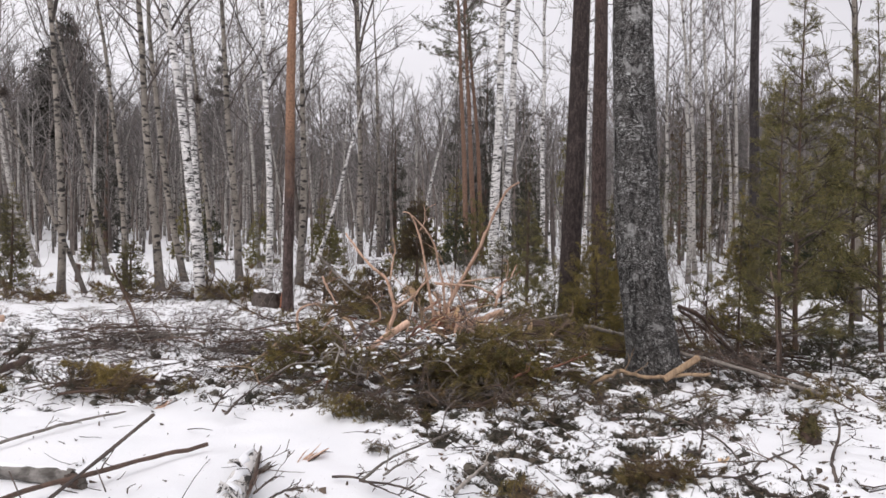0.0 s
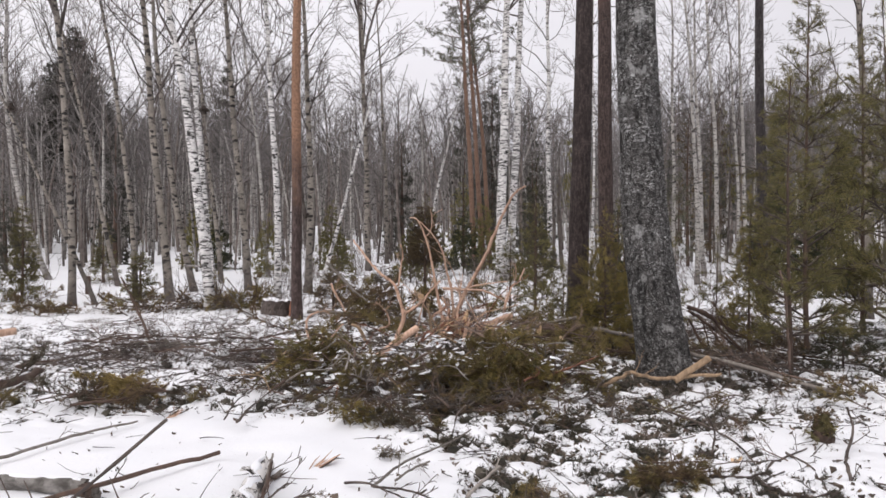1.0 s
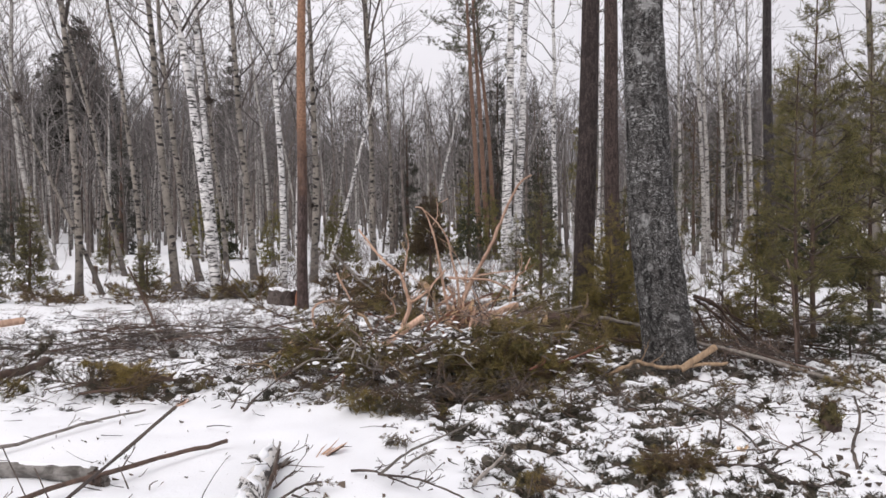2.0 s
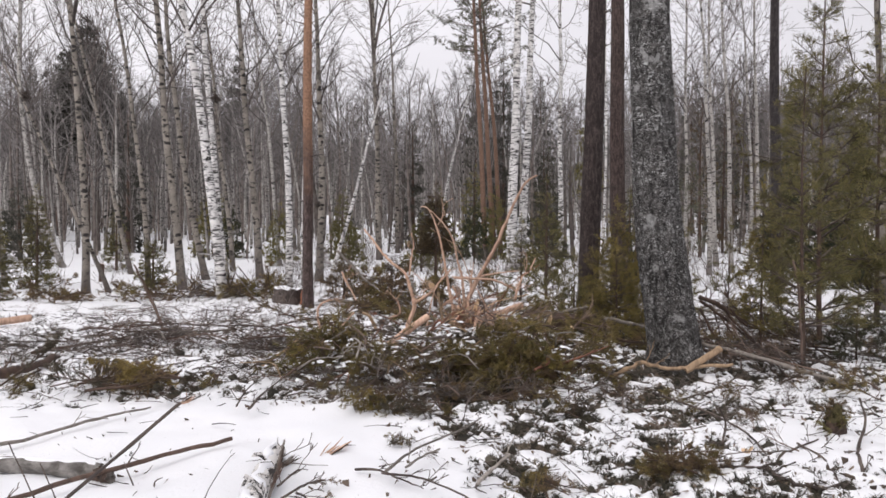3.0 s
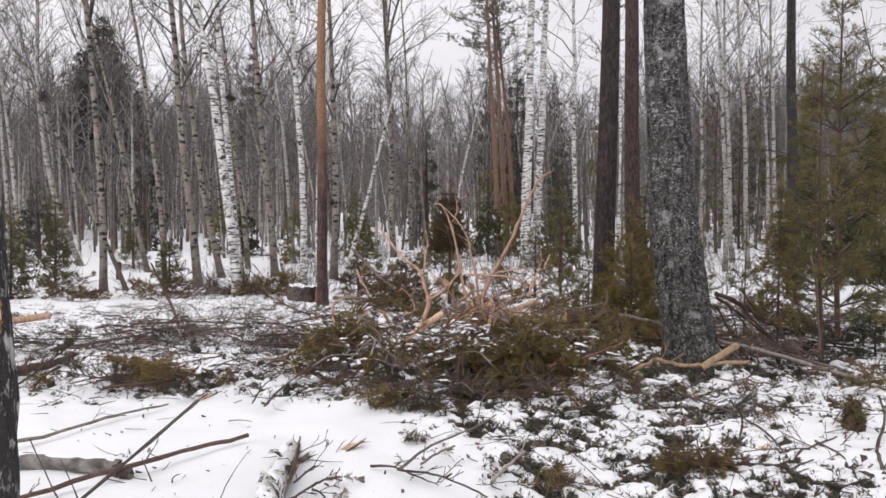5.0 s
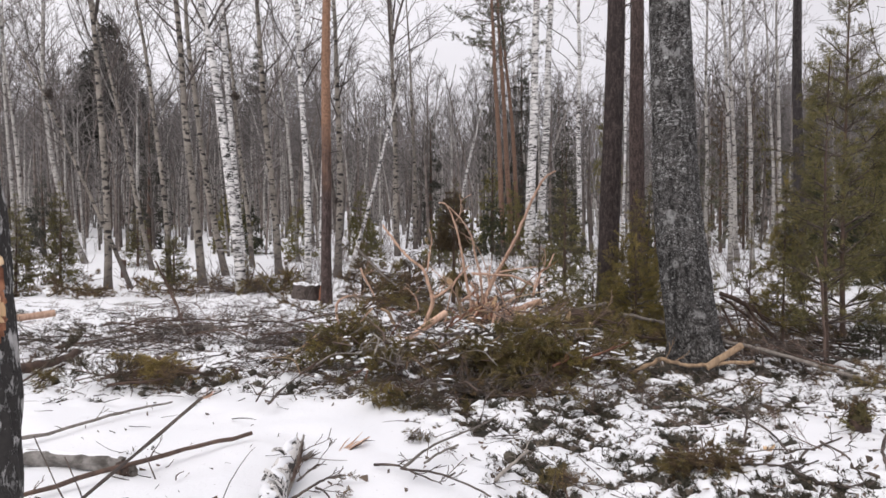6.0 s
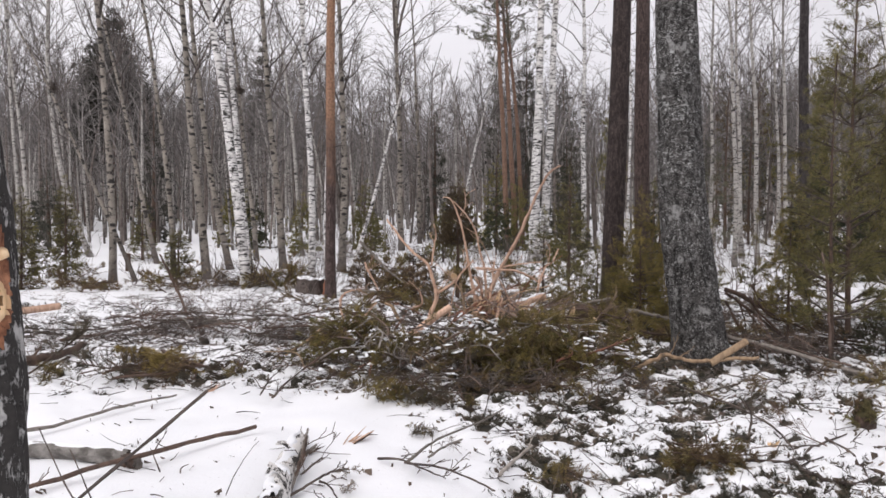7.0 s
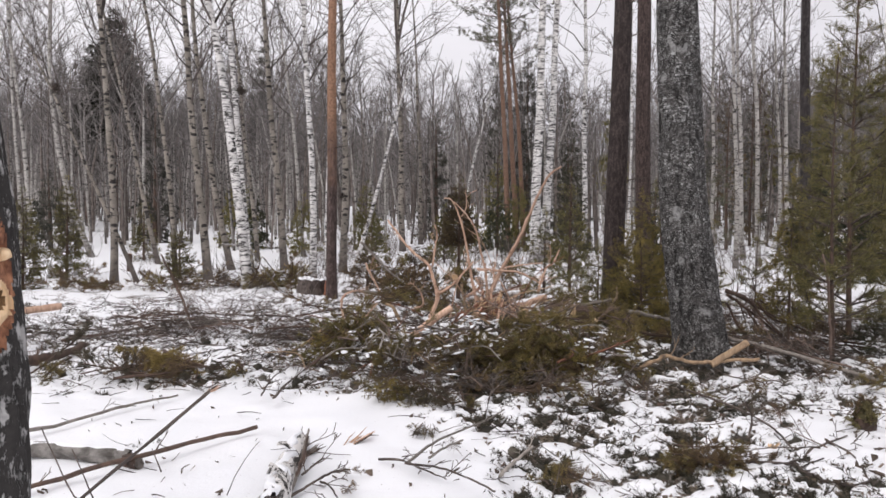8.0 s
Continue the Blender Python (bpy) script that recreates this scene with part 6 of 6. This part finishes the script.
# dense twig balls up in the birches
def twig_ball(x, y, z, r, seed):
    rng = np.random.default_rng(seed)
    ob = thing("witches_broom", pose(x, y, z), "dark dense ball of twigs on a birch", "twig ball", "twig balls in birches")
    g = Geo()
    for _ in range(70):
        d = rng.normal(0, 1, 3)
        limb(g, rng, (0, 0, 0), d / np.linalg.norm(d), r * rng.uniform(0.6, 1.1), 0.012, 1, 3, 0, 0.25, 0.006)
    part("twigwork", g, TWIG_DARK, ob)


twig_ball(-15.05, 24, 6.0, 0.26, 1)
twig_ball(-5.97, 17, 4.62, 0.13, 2)
twig_ball(-3.86, 19, 2.1, 0.13, 3)

# bare grey branches lying in the slash
BARE = []
for k in range(7):
    rng = np.random.default_rng(700 + k)
    ob = thing("bare_branch", pose(0, 0, 0), ("grey bare branch lying in the slash", "dark twiggy branch lying in the slash")[k % 2], "branch", "bare branches in the slash")
    g = Geo()
    limb(g, rng, (0, 0, 0), (1, 0, 0.05), 1.35, 0.018, 2, 8, 0.0, 0.17, 0.0042)
    part("stem", g, (TWIG, TWIG_DARK, TWIG_RED)[k % 3], ob)
    BARE.append(ob)
BARE_USED = set()


def scatter_bare(cx, cy, rx, ry, tall, count, seed, lo=0.5, hi=1.2):
    rng = np.random.default_rng(seed)
    for c in range(count):
        rr, a = math.sqrt(rng.random()), rng.uniform(0, 6.283)
        x, y = cx + rx * rr * math.cos(a), cy + ry * rr * math.sin(a)
        k = int(rng.integers(0, 7))
        s = rng.uniform(lo, hi)
        yaw = rng.uniform(0, 6.283)
        m = turn_matrix((x, y, H(x, y) + 0.03 + tall * (1 - rr * rr) * rng.random()), yaw, rng.normal(0, 0.08), rng.uniform(0, 6.283))
        off = m.to_3x3() @ Vector((-0.8 * s, 0, 0))
        m.translation = m.translation + off
        m.translation.z = max(m.translation.z, H(m.translation.x, m.translation.y) + 0.02)
        if k not in BARE_USED:
            BARE_USED.add(k)
            BARE[k].matrix_basis = m @ Matrix.Diagonal((s, s, s * 0.45, 1))
        else:
            copy = copy_thing(BARE[k], m)
            copy.scale = (s, s, s * 0.5)


scatter_bare(-3.2, 9.0, 1.5, 0.40, 0.30, 60, 1, 0.35, 0.75)
scatter_bare(-4.6, 8.2, 1.4, 0.8, 0.12, 20, 2, 0.35, 0.8)
scatter_bare(-2.6, 7.4, 1.0, 0.6, 0.15, 14, 3, 0.3, 0.6)
scatter_bare(0.0, 7.2, 1.7, 1.2, 0.40, 18, 4, 0.4, 0.9)
scatter_bare(-0.3, 6.6, 0.95, 0.45, 0.22, 26, 21, 0.3, 0.65)
scatter_bare(0.5, 8.9, 0.9, 0.5, 0.22, 12, 22, 0.3, 0.6)
scatter_bare(3.7, 9.8, 0.8, 0.9, 0.35, 22, 23, 0.4, 0.8)
scatter_bare(1.6, 6.4, 1.6, 0.7, 0.10, 14, 5, 0.25, 0.5)
scatter_bare(3.1, 7.5, 0.5, 0.5, 0.22, 20, 6, 0.35, 0.7)
scatter_bare(-1.0, 11.5, 3.0, 1.5, 0.15, 18, 7, 0.4, 0.9)
scatter_bare(-6.0, 11.0, 2.5, 2.0, 0.08, 9, 8, 0.3, 0.6)
scatter_bare(-6.5, 12.0, 3.0, 1.6, 0.06, 18, 12, 0.3, 0.6)
scatter_bare(-5.3, 15.0, 1.2, 0.6, 0.5, 10, 9)
scatter_bare(1.2, 4.8, 1.4, 0.5, 0.03, 5, 10, 0.15, 0.3)
scatter_bare(4.8, 9.8, 1.5, 1.5, 0.2, 8, 11)


def mossy_stump(x, y, r, h, seed):
    """A low rotten stump under moss, with snow on it."""
    ob = thing("mossy_stump", pose(x, y, H(x, y) - 0.03), "low rotten stump covered with olive moss", "stump", "mossy stumps")
    n, sides = 16, 30
    f = np.linspace(0, 1, n)
    th = np.arange(sides) / sides * 2 * np.pi
    U, F = np.meshgrid(th, f)
    lump = 0.35 * LAT[seed](np.cos(U) * 1.5 + 9, np.sin(U) * 1.5 + F * 3) + 0.28 * LAT[seed + 1](np.cos(U) * 3.5 + 9, np.sin(U) * 3.5 + F * 8)
    R = r * np.sqrt(np.clip(1 - F ** 2.6, 0, 1)) * (1.1 + lump)
    v = np.stack([R * np.cos(U), R * np.sin(U), h * F * (1 + 0.5 * lump)], -1).reshape(-1, 3)
    i = np.arange(n - 1)[:, None] * sides + np.arange(sides)
    j = np.arange(n - 1)[:, None] * sides + (np.arange(sides) + 1) % sides
    q = np.stack([i, j, j + sides, i + sides], -1)
    wood_g, moss_g = Geo(), Geo()
    wood_g.put(v, None, q[:7].reshape(-1, 4))
    moss_g.put(v, None, q[7:].reshape(-1, 4))
    part("rotten_wood", wood_g, BROWN, ob)
    fuzz = np.random.default_rng(seed + 50)
    for _ in range(60):
        a, ff = fuzz.uniform(0, 6.28), fuzz.uniform(0.05, 0.97)
        rr = r * math.sqrt(1 - ff ** 2.6) * 1.05
        p = np.array((rr * math.cos(a), rr * math.sin(a), h * ff))
        needle_fan(moss_g, fuzz, np.array([p, p + np.array((0.3 * math.cos(a), 0.3 * math.sin(a), 0.6)) * 0.04]), 24, 0.026, 0.0045, 1.4)
    part("moss", moss_g, MOSS, ob, "olive green moss")


mossy_stump(2.76, 5.18, 0.06, 0.20, 1)
mossy_stump(2.60, 5.90, 0.05, 0.10, 2)


# small litter, past counting
def fine_litter():
    rng = np.random.default_rng(31)
    tufts, bits, chips, snowy = Geo(), Geo(), Geo(), Geo()

    def sites(count, reach, bend, low, loose):
        """Places on littered ground, thinning out with distance."""
        y = 3.5 + reach * rng.random(count * 8) ** bend
        x = rng.uniform(-0.74, 0.7, len(y)) * (y + 0.5)
        keep = litter(x, y) > low + loose * rng.random(len(y))
        x, y = x[keep][:count], y[keep][:count]
        return np.stack([x, y, height(x, y)], -1)

    for x, y, z in sites(4300, 9, 1.5, 0.40, 0.14):
        size = rng.uniform(0.6, 1.2) + 0.9 * rng.random() ** 3
        for _ in range(rng.integers(1, 5)):
            p = wander(rng, (x + rng.normal(0, 0.03) * size, y + rng.normal(0, 0.03) * size, z), (rng.normal(), rng.normal(), 0.7), rng.uniform(0.03, 0.09) * size, 3, 0.2)
            needle_fan(tufts, rng, p, 24, 0.026 * size, 0.0055)
    bx, by = rng.uniform(-7, 6, 16000), rng.uniform(3.3, 13.5, 16000)
    lie = rng.random(16000) < cover(bx, by) * 1.25 + 0.045
    bx, by = bx[lie][:3400], by[lie][:3400]
    for x, y, z in zip(bx, by, height(bx, by) + 0.02):
        d = (rng.normal(), rng.normal() * 0.6, rng.normal(0.08, 0.18))
        ln = rng.uniform(0.05, 0.18) + 0.3 * rng.random() ** 3
        p = wander(rng, (x, y, z), d, ln, 4, 0.14)
        r = rng.uniform(0.002, 0.006)
        tube(bits, p, (r, r * 0.85, r * 0.7, r * 0.4), 3)
    for _ in range(260):
        x, y = rng.uniform(-5, 4.5), rng.uniform(3.6, 11)
        if rng.random() > float(cover(x, y)) * 1.4 + 0.03:
            continue
        a, ln, wd = rng.uniform(0, 6.28), rng.uniform(0.012, 0.034), rng.uniform(0.005, 0.012)
        c, s = math.cos(a), math.sin(a)
        z = H(x, y) + 0.02
        q = [(-ln, -wd), (ln, -wd * 0.6), (ln * 0.8, wd), (-ln * 0.9, wd * 0.8)]
        low = [(x + u * c - w * s, y + u * s + w * c, z + rng.uniform(-0.01, 0.015)) for u, w in q]
        v = low + [(a0, b0, c0 + 0.008) for a0, b0, c0 in low]
        chips.put(v, None, [(0, 1, 2, 3), (4, 5, 6, 7), (0, 1, 5, 4), (1, 2, 6, 5), (2, 3, 7, 6), (3, 0, 4, 7)])
    many = 15000
    fy = 3.4 + 8 * rng.random(many) ** 1.6
    fx = rng.uniform(-0.75, 0.7, many) * (fy + 0.5)
    keep = rng.random(many) < np.clip(litter(fx, fy) * 1.7 - 0.3, 0.010, 1)
    fx, fy = fx[keep], fy[keep]
    fz = height(fx, fy) + 0.006
    a, ln, wd = rng.uniform(0, 6.28, len(fx)), rng.uniform(0.006, 0.028, len(fx)), rng.uniform(0.003, 0.011, len(fx))
    tilt = rng.normal(0, 0.012, (len(fx), 4)) + 0.008
    cs, sn = np.cos(a), np.sin(a)
    corner = [(-1, -0.7), (1, -0.4), (0.8, 1), (-0.9, 0.5)]
    v = np.stack([np.stack([fx + u * ln * cs - w * wd * sn, fy + u * ln * sn + w * wd * cs, fz + tilt[:, k]], -1) for k, (u, w) in enumerate(corner)], 1)
    flakes = Geo()
    flakes.put(v.reshape(-1, 3), None, np.arange(len(fx) * 4).reshape(-1, 4))
    th = np.arange(10) / 10 * 2 * np.pi
    for c in range(260):
        rr, a = math.sqrt(rng.random()), rng.uniform(0, 6.28)
        if c % 6 == 0:
            hx, hy = -0.1 + 1.95 * rr * math.cos(a), 7.2 + 1.0 * rr * math.sin(a)
            hz = H(hx, hy) + 0.05 + 0.40 * (1 - rr * rr) * rng.uniform(0.2, 1.0)
        x, y, z = hx + rng.normal(0, 0.09), hy + rng.normal(0, 0.05), hz + rng.normal(0, 0.025)
        sx, sy, sz = rng.uniform(0.015, 0.07), rng.uniform(0.010, 0.036), rng.uniform(0.006, 0.014)
        ca, sa = math.cos(a * 5), math.sin(a * 5)
        tx, ty = rng.normal(0, 0.15, 2)
        v = [(x, y, z + sz)]
        for f, zz in ((0.55, 0.8), (0.9, 0.35), (1.0, -0.2)):
            k = np.clip(1 + 0.30 * rng.standard_normal(10), 0.25, 2)
            v += [(x + ca * sx * f * k[i] * math.cos(t) - sa * sy * f * k[i] * math.sin(t), y + sa * sx * f * k[i] * math.cos(t) + ca * sy * f * k[i] * math.sin(t), z + sz * zz * k[i - 3] + tx * sx * f * math.cos(t) + ty * sy * f * math.sin(t)) for i, t in enumerate(th)]
        tri = [(0, 1 + i, 1 + (i + 1) % 10) for i in range(10)]
        qd = [(1 + r * 10 + i, 11 + r * 10 + i, 11 + r * 10 + (i + 1) % 10, 1 + r * 10 + (i + 1) % 10) for r in range(2) for i in range(10)]
        snowy.put(v, tri, qd)
    lumps = Geo()
    ring8 = np.arange(8) / 8 * 2 * np.pi
    for x, y, z in sites(1900, 6.5, 1.4, 0.46, 0.1):
        r0 = 0.012 + 0.050 * rng.random() ** 2.0
        h0 = r0 * rng.uniform(0.6, 1.25)
        base = np.array((x, y, z - 0.008))
        lean = rng.normal(0, 0.4, 2) * h0
        v = [base + (lean[0], lean[1], h0)]
        for f, zz in ((0.6, 0.8), (0.95, 0.4), (1.05, 0.0)):
            k = r0 * f * (1 + 0.28 * rng.standard_normal(8))
            v += [base + (kk * math.cos(t) + lean[0] * zz, 0.8 * kk * math.sin(t) + lean[1] * zz, h0 * zz * rng.uniform(0.8, 1.2)) for kk, t in zip(k, ring8)]
        lumps.put(v, [(0, 1 + i, 1 + (i + 1) % 8) for i in range(8)],
                  [(1 + q * 8 + i, 9 + q * 8 + i, 9 + q * 8 + (i + 1) % 8, 1 + q * 8 + (i + 1) % 8) for q in range(2) for i in range(8)])
        needle_fan(tufts, rng, np.array([base + UP * h0 * 0.4, base + (lean[0], lean[1], h0 * 1.1)]), 40, r0 * 1.05, 0.0045, 1.3)
    for name, g, mat, label, cat in (("ground_clumps", lumps, CLUMP, "dark clumps of moss, soil and needles in snow", "clumps"),
                                     ("needle_litter", tufts, LITTER_TUFT, "dull grey-green needle tufts and moss in snow", "litter"),
                                     ("twig_litter", bits, TWIG_DARK, "small dark broken twigs scattered over the ground", "twigs"),
                                     ("leaf_litter", flakes, FLAKE, "tiny brown leaf and bark flakes on snow", "litter"),
                                     ("bark_chips", chips, BROWN, "brown bark flakes on the snow", "bark chips"),
                                     ("snow_patch", snowy, SNOW, "small lumps of snow caught on the slash", "snow")):
        tagged(part(name, g, mat), label, cat, kind="stuff")


fine_litter()
